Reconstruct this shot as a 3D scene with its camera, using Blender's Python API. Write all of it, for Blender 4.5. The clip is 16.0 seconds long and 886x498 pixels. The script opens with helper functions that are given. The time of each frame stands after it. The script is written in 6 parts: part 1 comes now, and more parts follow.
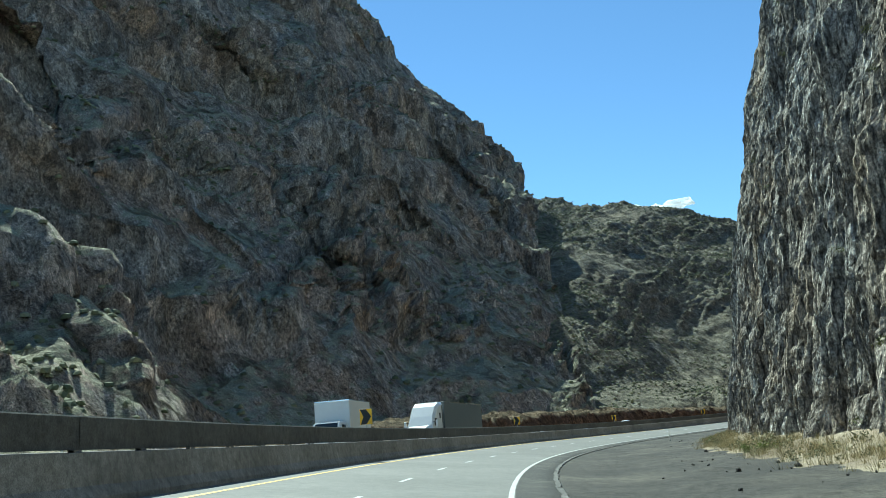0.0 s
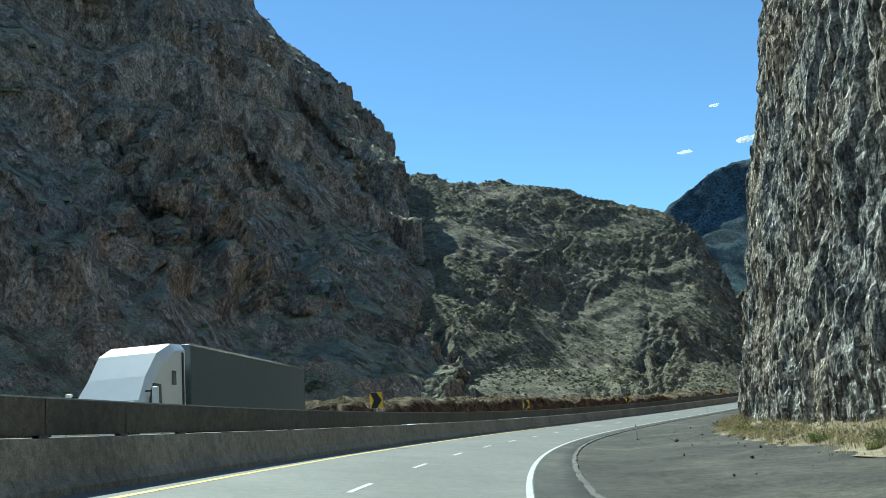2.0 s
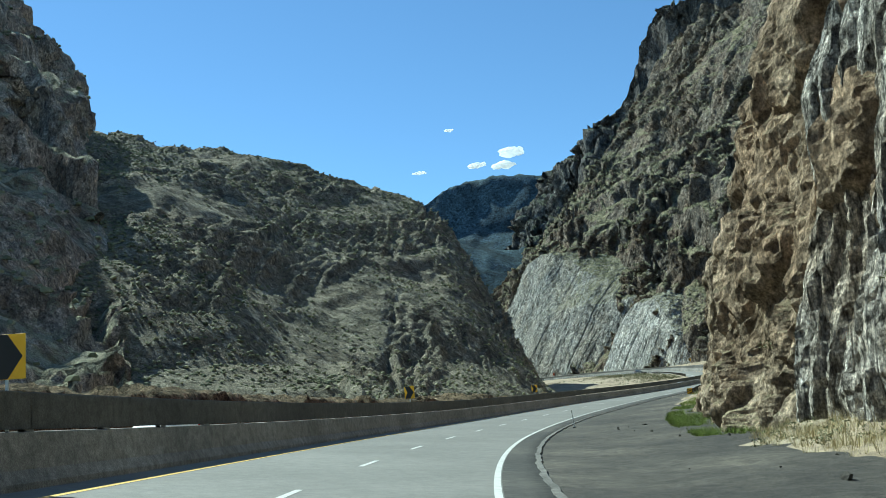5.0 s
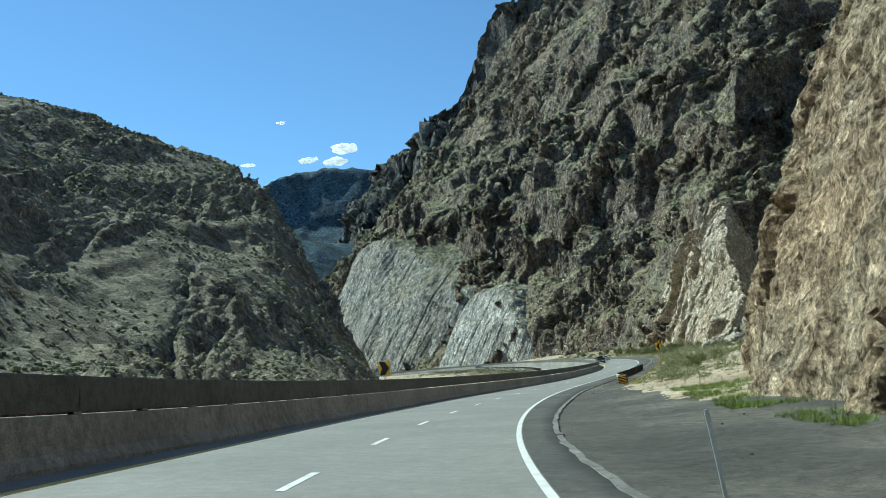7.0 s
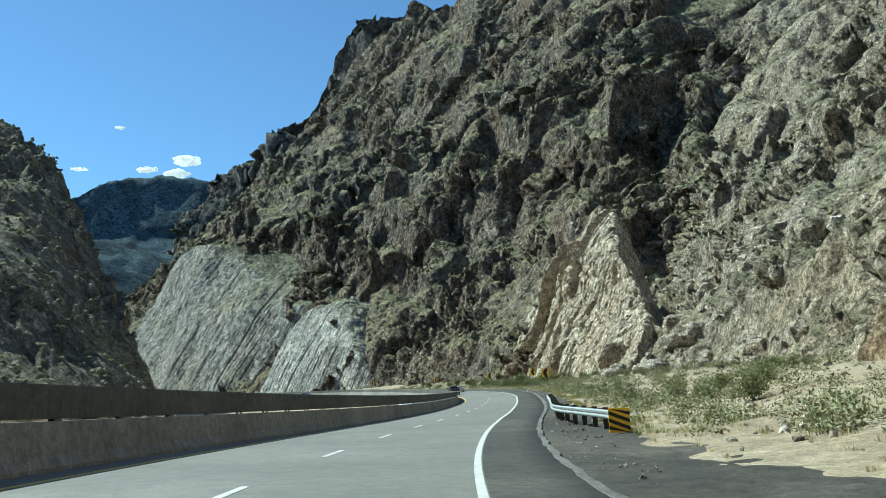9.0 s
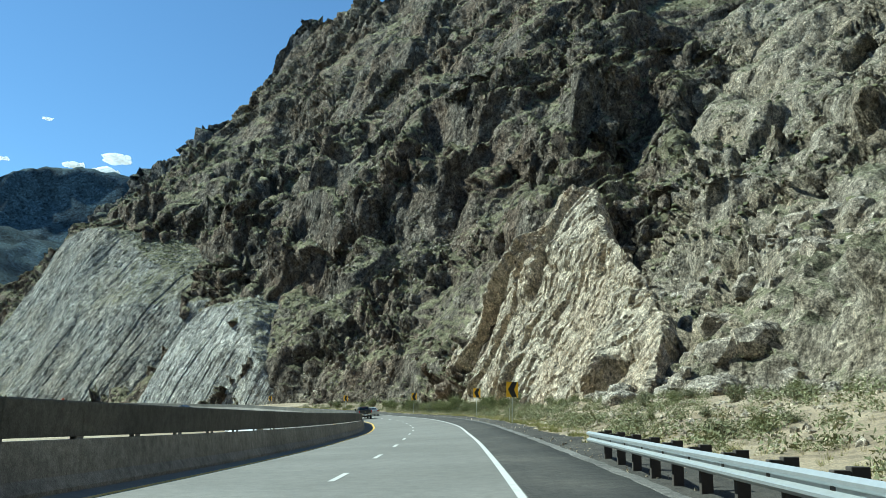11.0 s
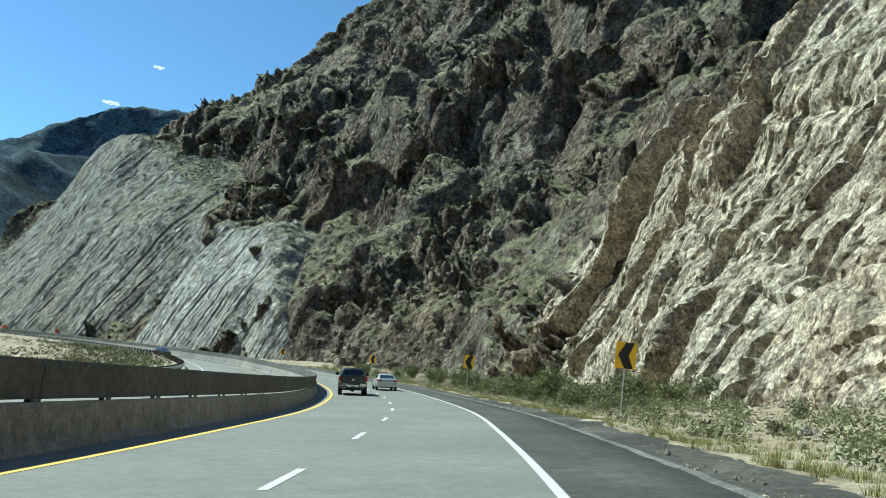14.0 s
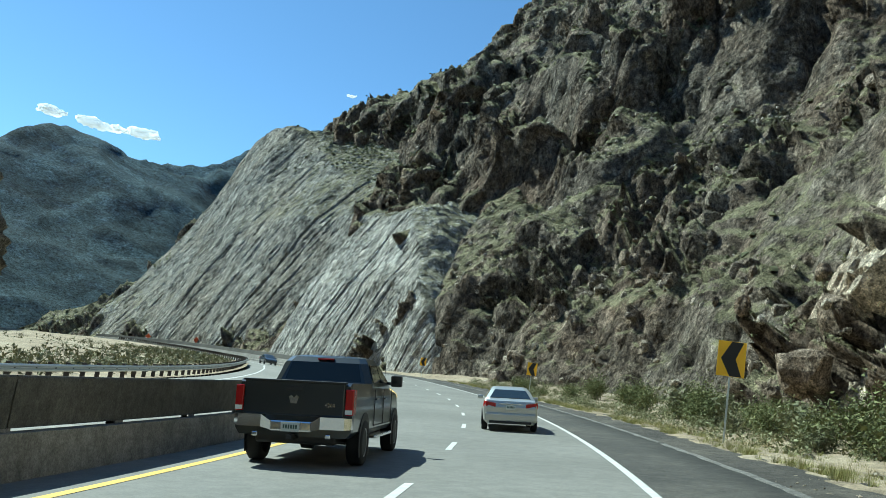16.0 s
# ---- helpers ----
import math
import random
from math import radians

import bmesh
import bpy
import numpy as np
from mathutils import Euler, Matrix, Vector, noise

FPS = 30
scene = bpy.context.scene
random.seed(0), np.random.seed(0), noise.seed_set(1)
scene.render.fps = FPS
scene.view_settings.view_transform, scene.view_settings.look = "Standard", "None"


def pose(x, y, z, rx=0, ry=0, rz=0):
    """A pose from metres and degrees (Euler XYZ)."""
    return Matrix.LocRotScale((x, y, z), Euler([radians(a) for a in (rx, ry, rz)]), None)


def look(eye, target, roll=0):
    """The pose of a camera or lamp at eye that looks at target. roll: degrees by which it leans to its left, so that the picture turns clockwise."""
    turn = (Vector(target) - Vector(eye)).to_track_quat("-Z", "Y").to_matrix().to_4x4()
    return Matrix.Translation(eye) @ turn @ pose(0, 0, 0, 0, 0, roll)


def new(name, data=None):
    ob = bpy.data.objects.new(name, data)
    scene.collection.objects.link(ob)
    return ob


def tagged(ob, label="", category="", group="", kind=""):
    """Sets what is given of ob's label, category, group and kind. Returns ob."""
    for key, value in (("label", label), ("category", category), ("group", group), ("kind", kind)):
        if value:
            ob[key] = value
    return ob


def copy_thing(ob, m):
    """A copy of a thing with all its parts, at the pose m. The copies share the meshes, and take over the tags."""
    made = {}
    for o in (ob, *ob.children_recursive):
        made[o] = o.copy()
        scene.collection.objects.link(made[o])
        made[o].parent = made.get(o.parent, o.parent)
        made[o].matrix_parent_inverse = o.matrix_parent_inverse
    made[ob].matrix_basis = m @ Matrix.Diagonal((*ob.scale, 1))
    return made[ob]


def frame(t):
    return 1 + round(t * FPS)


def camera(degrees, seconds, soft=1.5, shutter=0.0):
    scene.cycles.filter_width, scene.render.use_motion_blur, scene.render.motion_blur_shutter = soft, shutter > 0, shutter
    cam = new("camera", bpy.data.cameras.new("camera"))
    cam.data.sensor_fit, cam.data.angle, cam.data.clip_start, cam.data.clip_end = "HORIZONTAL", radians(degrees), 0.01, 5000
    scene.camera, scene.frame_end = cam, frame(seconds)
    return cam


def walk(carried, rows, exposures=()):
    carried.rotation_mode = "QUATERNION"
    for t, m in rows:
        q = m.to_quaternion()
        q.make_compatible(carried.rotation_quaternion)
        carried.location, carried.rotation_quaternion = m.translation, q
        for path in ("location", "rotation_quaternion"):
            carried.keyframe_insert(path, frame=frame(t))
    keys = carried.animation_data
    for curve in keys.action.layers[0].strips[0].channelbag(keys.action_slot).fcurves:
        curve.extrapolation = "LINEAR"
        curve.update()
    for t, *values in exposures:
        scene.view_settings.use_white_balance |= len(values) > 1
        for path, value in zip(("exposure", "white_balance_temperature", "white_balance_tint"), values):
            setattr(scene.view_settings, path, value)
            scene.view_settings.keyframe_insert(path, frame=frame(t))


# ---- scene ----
cam = camera(54.0, 16.0, 0.75)
METRES, EYE, TILT, LEAN, TURN = 400.0, 1.35, 11.0, 5.0, 0.0
ROWS = [
    (0.0, 0.0, 0.0, 0.0, 0.0, 0.0, 0.0),
    (0.5, 0.0013, 0.0314, -0.007, -2.09, 0.07, -0.44),
    (1.0, 0.0034, 0.0621, -0.0138, -4.46, 0.21, -1.18),
    (1.5, 0.0064, 0.0925, -0.0203, -6.56, -0.07, -1.61),
    (2.0, 0.0108, 0.1217, -0.0264, -8.71, -0.03, -1.69),
    (2.5, 0.0168, 0.151, -0.0324, -10.94, -0.75, -1.98),
    (3.0, 0.0238, 0.1793, -0.0383, -14.41, -0.51, -2.49),
    (3.5, 0.0327, 0.208, -0.044, -17.97, 0.32, -3.32),
    (4.0, 0.0424, 0.236, -0.0496, -21.09, 1.12, -3.8),
    (6.5, 0.1124, 0.3722, -0.0737, -34.18, 2.65, -5.71),
    (7.0, 0.1308, 0.3979, -0.0777, -37.6, 3.1, -5.96),
    (7.5, 0.1498, 0.4212, -0.081, -41.47, 4.08, -6.37),
    (8.0, 0.1714, 0.4452, -0.0842, -44.08, 4.79, -6.78),
    (8.5, 0.1932, 0.4671, -0.0865, -46.37, 5.57, -7.8),
    (11.0, 0.3168, 0.5682, -0.094, -53.29, 9.25, -12.98),
    (11.5, 0.3424, 0.5868, -0.0949, -54.38, 8.69, -12.35),
    (12.0, 0.3692, 0.6058, -0.0954, -54.44, 6.33, -12.0),
    (12.5, 0.3955, 0.6246, -0.096, -54.55, 5.2, -13.05),
    (13.0, 0.4208, 0.6432, -0.0967, -53.96, 5.76, -15.39),
    (13.5, 0.4459, 0.6623, -0.0973, -51.79, 6.89, -17.46),
    (14.0, 0.4698, 0.6815, -0.0982, -47.81, 6.45, -18.99),
    (14.5, 0.4936, 0.7017, -0.0992, -43.42, 5.35, -18.35),
    (15.0, 0.5166, 0.7218, -0.1002, -41.53, 5.19, -17.86),
    (15.5, 0.5387, 0.7426, -0.1015, -38.54, 4.57, -18.7),
    (16.0, 0.5603, 0.7642, -0.103, -34.61, 3.5, -19.09),
]
walk(cam, [(t, pose(0, 0, EYE, TILT, LEAN, TURN) @ pose(METRES * x, METRES * y, METRES * z, 90 + pitch, roll, yaw)) for t, x, y, z, yaw, pitch, roll in ROWS],
     exposures=[(0.0, 0.66, 5600, -14), (16.0, 0.66, 5600, -14)])

# ---- world, sun, sky ----
SUN_AZ, SUN_EL = -20.0, 48.0          # degrees from +y towards +x, and above the horizon
world = bpy.data.worlds.new("sky")
scene.world = world
world.use_nodes = True
wn = world.node_tree.nodes
wl = world.node_tree.links
sky = wn.new("ShaderNodeTexSky")
sky.sky_type = "NISHITA"
sky.sun_disc = False
sky.sun_elevation = radians(SUN_EL)
sky.sun_rotation = radians(SUN_AZ)
sky.altitude = 2000.0
sky.air_density = 1.0
sky.dust_density = 0.05
sky.ozone_density = 4.0
wn["Background"].inputs["Strength"].default_value = 0.105
wl.new(sky.outputs["Color"], wn["Background"].inputs["Color"])

sun_data = bpy.data.lights.new("sun", "SUN")
sun_data.energy = 5.0
sun_data.angle = radians(0.53)
sun_data.color = (1.0, 0.96, 0.89)
sun = new("sun", sun_data)
sun_way = Vector((math.sin(radians(SUN_AZ)) * math.cos(radians(SUN_EL)), math.cos(radians(SUN_AZ)) * math.cos(radians(SUN_EL)), math.sin(radians(SUN_EL))))
sun.matrix_world = look(sun_way * 900, (0, 0, 0))

# ---- noise and mesh tools ----
RNG = np.random.default_rng(7)
PERM = RNG.permutation(256)
PERM = np.concatenate([PERM, PERM, PERM])
GRAD = RNG.normal(size=(256, 3))
GRAD /= np.linalg.norm(GRAD, axis=1)[:, None]


def perlin(p):
    """Gradient noise at an array of points (..., 3), about -1 to 1."""
    i = np.floor(p).astype(int)
    f = p - i
    i &= 255
    w = f * f * f * (f * (f * 6 - 15) + 10)
    total = 0.0
    for a in (0, 1):
        for b in (0, 1):
            for c in (0, 1):
                h = PERM[PERM[PERM[i[..., 0] + a] + i[..., 1] + b] + i[..., 2] + c]
                d = (GRAD[h] * (f - (a, b, c))).sum(-1)
                total = total + d * np.abs(1 - a - w[..., 0]) * np.abs(1 - b - w[..., 1]) * np.abs(1 - c - w[..., 2])
    return total * 1.6


def fbm(p, octaves=4, gain=0.5):
    out, amp = 0.0, 1.0
    for k in range(octaves):
        out = out + amp * perlin(p * 2.03**k + 17.3 * k)
        amp *= gain
    return out


def ridged(p, octaves=4, gain=0.5):
    """Sharp crests: 0 in hollows, near 1 on the crests."""
    out, amp, total = 0.0, 1.0, 0.0
    for k in range(octaves):
        out = out + amp * (1 - np.abs(perlin(p * 2.1**k + 31.7 * k))) ** 2
        total += amp
        amp *= gain
    return out / total


def spline(rows, n):
    """n points on a smooth curve (Catmull-Rom) through rows, evenly in arc length over the first two columns."""
    r = np.array(rows, float)
    q = np.vstack([2 * r[0] - r[1], r, 2 * r[-1] - r[-2]])
    out = []
    for k in range(len(r) - 1):
        t = np.linspace(0, 1, 24, endpoint=False)[:, None]
        a, b, c, d = q[k], q[k + 1], q[k + 2], q[k + 3]
        out.append(0.5 * (2 * b + (c - a) * t + (2 * a - 5 * b + 4 * c - d) * t**2 + (3 * b - a - 3 * c + d) * t**3))
    out = np.vstack(out + [r[-1:]])
    s = np.r_[0, np.cumsum(np.hypot(*np.diff(out[:, :2], axis=0).T))]
    at = np.linspace(0, s[-1], n)
    return np.stack([np.interp(at, s, out[:, k]) for k in range(out.shape[1])], 1)


def grid_mesh(name, p, smooth=True):
    """A mesh from a grid of points (rows, columns, 3)."""
    n, m = p.shape[:2]
    k = np.arange(n * m).reshape(n, m)
    quads = np.stack([k[:-1, :-1], k[1:, :-1], k[1:, 1:], k[:-1, 1:]], -1).reshape(-1, 4)
    return poly_mesh(name, p.reshape(-1, 3), quads, smooth)


def poly_mesh(name, verts, faces, smooth=False):
    """A mesh from arrays of points and of faces that all have as many corners."""
    verts, faces = np.asarray(verts, np.float32), np.asarray(faces, np.int32)
    me = bpy.data.meshes.new(name)
    me.vertices.add(len(verts))
    me.vertices.foreach_set("co", verts.ravel())
    size = faces.shape[1]
    me.loops.add(faces.size)
    me.loops.foreach_set("vertex_index", faces.ravel())
    me.polygons.add(len(faces))
    me.polygons.foreach_set("loop_start", np.arange(0, faces.size, size, dtype=np.int32))
    me.polygons.foreach_set("loop_total", np.full(len(faces), size, np.int32))
    me.update(calc_edges=True)
    me.polygons.foreach_set("use_smooth", np.full(len(faces), smooth))
    return me


def grid_normals(p):
    n = np.cross(np.gradient(p, axis=0), np.gradient(p, axis=1))
    return n / np.maximum(np.linalg.norm(n, axis=-1, keepdims=True), 1e-9)


def part(name, bm, material, parent=None, label="", smooth=False):
    """Links a bmesh as one mesh object under a thing or under a part."""
    me = bpy.data.meshes.new(name)
    bm.normal_update()
    bm.to_mesh(me)
    bm.free()
    if smooth:
        me.polygons.foreach_set("use_smooth", np.full(len(me.polygons), True))
    me.materials.append(material)
    ob = new(name, me)
    ob.parent = parent
    return tagged(ob, label)


def laid(name, me, material, parent=None, label=""):
    me.materials.append(material)
    ob = new(name, me)
    ob.parent = parent
    return tagged(ob, label)


def box(bm, lo, hi, bevel=0.0):
    """A box between two corners, with rounded edges."""
    verts = bmesh.ops.create_cube(bm, size=1.0)["verts"]
    lo, hi = Vector(lo), Vector(hi)
    for v in verts:
        v.co = Vector(((v.co[i] + 0.5) * (hi[i] - lo[i]) + lo[i]) for i in range(3))
    if bevel:
        edges = list({e for v in verts for e in v.link_edges})
        bmesh.ops.bevel(bm, geom=edges, offset=bevel, segments=2, affect="EDGES", profile=0.5)
    return bm

# ---- materials ----
def material(name, rough=0.8, metal=0.0):
    m = bpy.data.materials.new(name)
    m.use_nodes = True
    b = m.node_tree.nodes["Principled BSDF"]
    b.inputs["Roughness"].default_value = rough
    b.inputs["Metallic"].default_value = metal
    return m, m.node_tree.nodes, m.node_tree.links, b


def plain(name, colour, rough=0.6, metal=0.0, grain=0.12, scale=6.0, bump=0.0):
    """One colour with a little uneven wear and grain."""
    m, n, l, b = material(name, rough, metal)
    tc = n.new("ShaderNodeTexCoord")
    tx = n.new("ShaderNodeTexNoise")
    tx.inputs["Scale"].default_value = scale
    tx.inputs["Detail"].default_value = 6
    l.new(tc.outputs["Object"], tx.inputs["Vector"])
    mix = n.new("ShaderNodeMix")
    mix.data_type = "RGBA"
    mix.inputs[6].default_value = (*[c * (1 - grain) for c in colour], 1)
    mix.inputs[7].default_value = (*[min(c * (1 + grain), 1) for c in colour], 1)
    l.new(tx.outputs["Fac"], mix.inputs[0])
    l.new(mix.outputs[2], b.inputs["Base Color"])
    if bump:
        bp = n.new("ShaderNodeBump")
        bp.inputs["Strength"].default_value = bump
        bp.inputs["Distance"].default_value = 0.01
        l.new(tx.outputs["Fac"], bp.inputs["Height"])
        l.new(bp.outputs["Normal"], b.inputs["Normal"])
    return m


def ramp_node(n, stops):
    r = n.new("ShaderNodeValToRGB")
    e = r.color_ramp.elements
    while len(e) < len(stops):
        e.new(0.5)
    for k, (at, c) in enumerate(stops):
        e[k].position = at
        e[k].color = (*c, 1)
    return r


def mapped(n, l, scale, turn=(0, 0, 0)):
    tc = n.new("ShaderNodeTexCoord")
    mp = n.new("ShaderNodeMapping")
    mp.inputs["Scale"].default_value = scale
    mp.inputs["Rotation"].default_value = [radians(a) for a in turn]
    l.new(tc.outputs["Object"], mp.inputs["Vector"])
    return mp.outputs["Vector"]


def noise_node(n, l, vec, scale, detail=6.0, rough=0.6):
    t = n.new("ShaderNodeTexNoise")
    t.inputs["Scale"].default_value = scale
    t.inputs["Detail"].default_value = detail
    t.inputs["Roughness"].default_value = rough
    l.new(vec, t.inputs["Vector"])
    return t.outputs["Fac"]


def mix_node(n, l, fac, a, b, kind="MIX"):
    m = n.new("ShaderNodeMix")
    m.data_type = "RGBA"
    m.blend_type = kind
    for sock, v in ((m.inputs[0], fac), (m.inputs[6], a), (m.inputs[7], b)):
        if isinstance(v, (int, float)):
            sock.default_value = v
        elif isinstance(v, tuple):
            sock.default_value = (*v, 1)
        else:
            l.new(v, sock)
    return m.outputs[2]


def facets(n, l, vec, scale, warp=0.25):
    """Broken faces: every cell of split rock is a plane tilted its own way. Returns the height and a random value for each cell."""
    stir = n.new("ShaderNodeTexNoise")
    stir.inputs["Scale"].default_value = scale * 0.8
    stir.inputs["Detail"].default_value = 3
    l.new(vec, stir.inputs["Vector"])
    bent = n.new("ShaderNodeVectorMath")
    bent.operation = "MULTIPLY_ADD"
    l.new(stir.outputs["Color"], bent.inputs[0])
    bent.inputs[1].default_value = (warp / scale,) * 3
    l.new(vec, bent.inputs[2])
    vor = n.new("ShaderNodeTexVoronoi")
    vor.inputs["Scale"].default_value = scale
    l.new(bent.outputs[0], vor.inputs["Vector"])
    tilt = n.new("ShaderNodeVectorMath")
    tilt.operation = "SUBTRACT"
    l.new(vor.outputs["Color"], tilt.inputs[0])
    tilt.inputs[1].default_value = (0.5, 0.5, 0.5)
    way = n.new("ShaderNodeVectorMath")
    way.operation = "SUBTRACT"
    l.new(bent.outputs[0], way.inputs[0])
    l.new(vor.outputs["Position"], way.inputs[1])
    dot = n.new("ShaderNodeVectorMath")
    dot.operation = "DOT_PRODUCT"
    l.new(tilt.outputs[0], dot.inputs[0])
    l.new(way.outputs[0], dot.inputs[1])
    one = n.new("ShaderNodeSeparateColor")
    l.new(vor.outputs["Color"], one.inputs[0])
    return dot.outputs["Value"], one.outputs[0]


def rock(name, dark, mid, light, stain, streak=(1, 1, 1), turn=(0, 0, 0), bump=0.8, scrub=(0.10, 0.11, 0.06), scrub_amount=0.45, size=1.0, ledge=0.30, punch=0.4, lean=(0.0, 0.0), crack=None, stained=0.45, broken=(0.38, 1.0), speck=0.9, gritty=1.0, wavy=0.28):
    """Weathered rock: blotches, fine grain with darkened hollows, streaks along the bedding, stains, and dry scrub on
    the flatter ledges.
    """
    dark, mid, light, stain, scrub = (tuple(0.98 * c for c in col) for col in (dark, mid, light, stain, scrub))
    m, n, l, b = material(name, 0.93)
    b.inputs["Specular IOR Level"].default_value = 0.08
    flat = mapped(n, l, (1, 1, 1))
    drawn = mapped(n, l, streak, turn)
    split = None
    if crack:
        often, tall, deep = crack
        parts = n.new("ShaderNodeSeparateXYZ")
        l.new(flat, parts.inputs[0])
        whole = n.new("ShaderNodeCombineXYZ")
        for k, slope in enumerate(lean):
            move = n.new("ShaderNodeMath")
            move.operation = "MULTIPLY_ADD"
            l.new(parts.outputs[2], move.inputs[0])
            move.inputs[1].default_value = slope
            l.new(parts.outputs[k], move.inputs[2])
            l.new(move.outputs[0], whole.inputs[k])
        squeeze = n.new("ShaderNodeMath")
        squeeze.operation = "MULTIPLY"
        l.new(parts.outputs[2], squeeze.inputs[0])
        squeeze.inputs[1].default_value = 1.0 / tall
        l.new(squeeze.outputs[0], whole.inputs[2])
        stir = n.new("ShaderNodeTexNoise")
        stir.inputs["Scale"].default_value = often * 1.3
        stir.inputs["Detail"].default_value = 4
        l.new(whole.outputs[0], stir.inputs["Vector"])
        bent = n.new("ShaderNodeVectorMath")
        bent.operation = "MULTIPLY_ADD"
        l.new(stir.outputs["Color"], bent.inputs[0])
        bent.inputs[1].default_value = (wavy / often,) * 3
        l.new(whole.outputs[0], bent.inputs[2])
        if tall > 5:
            drawn = whole.outputs[0]
        vor = n.new("ShaderNodeTexVoronoi")
        vor.feature = "DISTANCE_TO_EDGE"
        vor.inputs["Scale"].default_value = often
        l.new(bent.outputs[0], vor.inputs["Vector"])
        gap = ramp_node(n, [(0.0, (0, 0, 0)), (0.10, (1, 1, 1))])
        l.new(vor.outputs["Distance"], gap.inputs["Fac"])
        split = gap.outputs["Color"]
    big = noise_node(n, l, flat, 0.035 / size, 5)
    med = noise_node(n, l, drawn, 0.35 / size, 8, 0.65)
    fine = noise_node(n, l, drawn, 1.6 / size, 8, 0.7)
    r1 = ramp_node(n, [(0.28, dark), (0.5, mid), (0.72, light)])
    l.new(med, r1.inputs["Fac"])
    r2 = ramp_node(n, [(0.42, (0, 0, 0)), (0.62, (1, 1, 1))])
    l.new(big, r2.inputs["Fac"])
    c = mix_node(n, l, r2.outputs["Color"], r1.outputs["Color"], stain)
    half = mix_node(n, l, 1 - stained, c, r1.outputs["Color"])
    # grain tone; it also darkens the bump's hollows, deepening their small shadows
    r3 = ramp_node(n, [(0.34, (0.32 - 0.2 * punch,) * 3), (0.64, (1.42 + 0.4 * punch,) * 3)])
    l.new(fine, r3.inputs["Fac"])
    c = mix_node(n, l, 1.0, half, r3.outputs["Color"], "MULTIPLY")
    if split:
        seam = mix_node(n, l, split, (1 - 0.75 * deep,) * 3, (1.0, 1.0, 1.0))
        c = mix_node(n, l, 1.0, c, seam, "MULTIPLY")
    geo = n.new("ShaderNodeNewGeometry")
    sep = n.new("ShaderNodeSeparateXYZ")
    l.new(geo.outputs["Normal"], sep.inputs["Vector"])
    patch = noise_node(n, l, flat, speck, 5, 0.75)
    add = n.new("ShaderNodeMath")
    add.operation = "MULTIPLY"
    l.new(sep.outputs["Z"], add.inputs[0])
    l.new(patch, add.inputs[1])
    r4 = ramp_node(n, [(ledge, (0, 0, 0)), (ledge + 0.1, (scrub_amount,) * 3)])
    l.new(add.outputs[0], r4.inputs["Fac"])
    c = mix_node(n, l, r4.outputs["Color"], c, scrub)
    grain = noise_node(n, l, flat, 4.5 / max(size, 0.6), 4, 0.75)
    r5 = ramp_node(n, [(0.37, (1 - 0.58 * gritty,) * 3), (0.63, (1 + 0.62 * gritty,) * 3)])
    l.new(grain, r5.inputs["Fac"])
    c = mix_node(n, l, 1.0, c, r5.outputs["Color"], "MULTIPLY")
    grit = n.new("ShaderNodeBump")
    grit.inputs["Strength"].default_value = 0.9
    grit.inputs["Distance"].default_value = 0.22 * max(size, 0.6)
    l.new(grain, grit.inputs["Height"])
    last = grit
    for k, (often_, high) in enumerate(((broken[0], 1.6), (broken[0] * 2.9, 1.4))):
        height, shade = facets(n, l, drawn if streak[2] > 0.3 else flat, often_)
        tilt = n.new("ShaderNodeBump")
        tilt.inputs["Strength"].default_value = min(broken[1], 1.0)
        tilt.inputs["Distance"].default_value = high * broken[1]
        l.new(height, tilt.inputs["Height"])
        l.new(last.outputs["Normal"], tilt.inputs["Normal"])
        last = tilt
        vary = ramp_node(n, [(0.0, (0.74,) * 3), (1.0, (1.26,) * 3)])
        l.new(shade, vary.inputs["Fac"])
        c = mix_node(n, l, 1.0, c, vary.outputs["Color"], "MULTIPLY")
    l.new(c, b.inputs["Base Color"])
    bp = n.new("ShaderNodeBump")
    l.new(last.outputs["Normal"], bp.inputs["Normal"])
    bp.inputs["Strength"].default_value = bump
    bp.inputs["Distance"].default_value = 0.8 * size
    l.new(fine, bp.inputs["Height"])
    bp2 = n.new("ShaderNodeBump")
    bp2.inputs["Strength"].default_value = bump * 0.8
    bp2.inputs["Distance"].default_value = 1.5 * size
    l.new(med, bp2.inputs["Height"])
    l.new(bp.outputs["Normal"], bp2.inputs["Normal"])
    last = bp2
    if split:
        last = n.new("ShaderNodeBump")
        last.inputs["Strength"].default_value = min(deep, 1.0)
        last.inputs["Distance"].default_value = 0.45 / often * 0.4
        l.new(split, last.inputs["Height"])
        l.new(bp2.outputs["Normal"], last.inputs["Normal"])
    l.new(last.outputs["Normal"], b.inputs["Normal"])
    return m


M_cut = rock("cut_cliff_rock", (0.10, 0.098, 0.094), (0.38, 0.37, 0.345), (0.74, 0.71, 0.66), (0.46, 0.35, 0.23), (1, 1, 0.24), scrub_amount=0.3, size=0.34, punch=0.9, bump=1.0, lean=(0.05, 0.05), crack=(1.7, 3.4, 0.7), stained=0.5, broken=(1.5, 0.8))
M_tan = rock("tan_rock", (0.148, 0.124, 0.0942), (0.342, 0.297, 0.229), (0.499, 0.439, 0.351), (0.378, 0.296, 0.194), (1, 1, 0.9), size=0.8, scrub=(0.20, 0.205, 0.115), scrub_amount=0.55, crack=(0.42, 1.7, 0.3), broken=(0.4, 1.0))
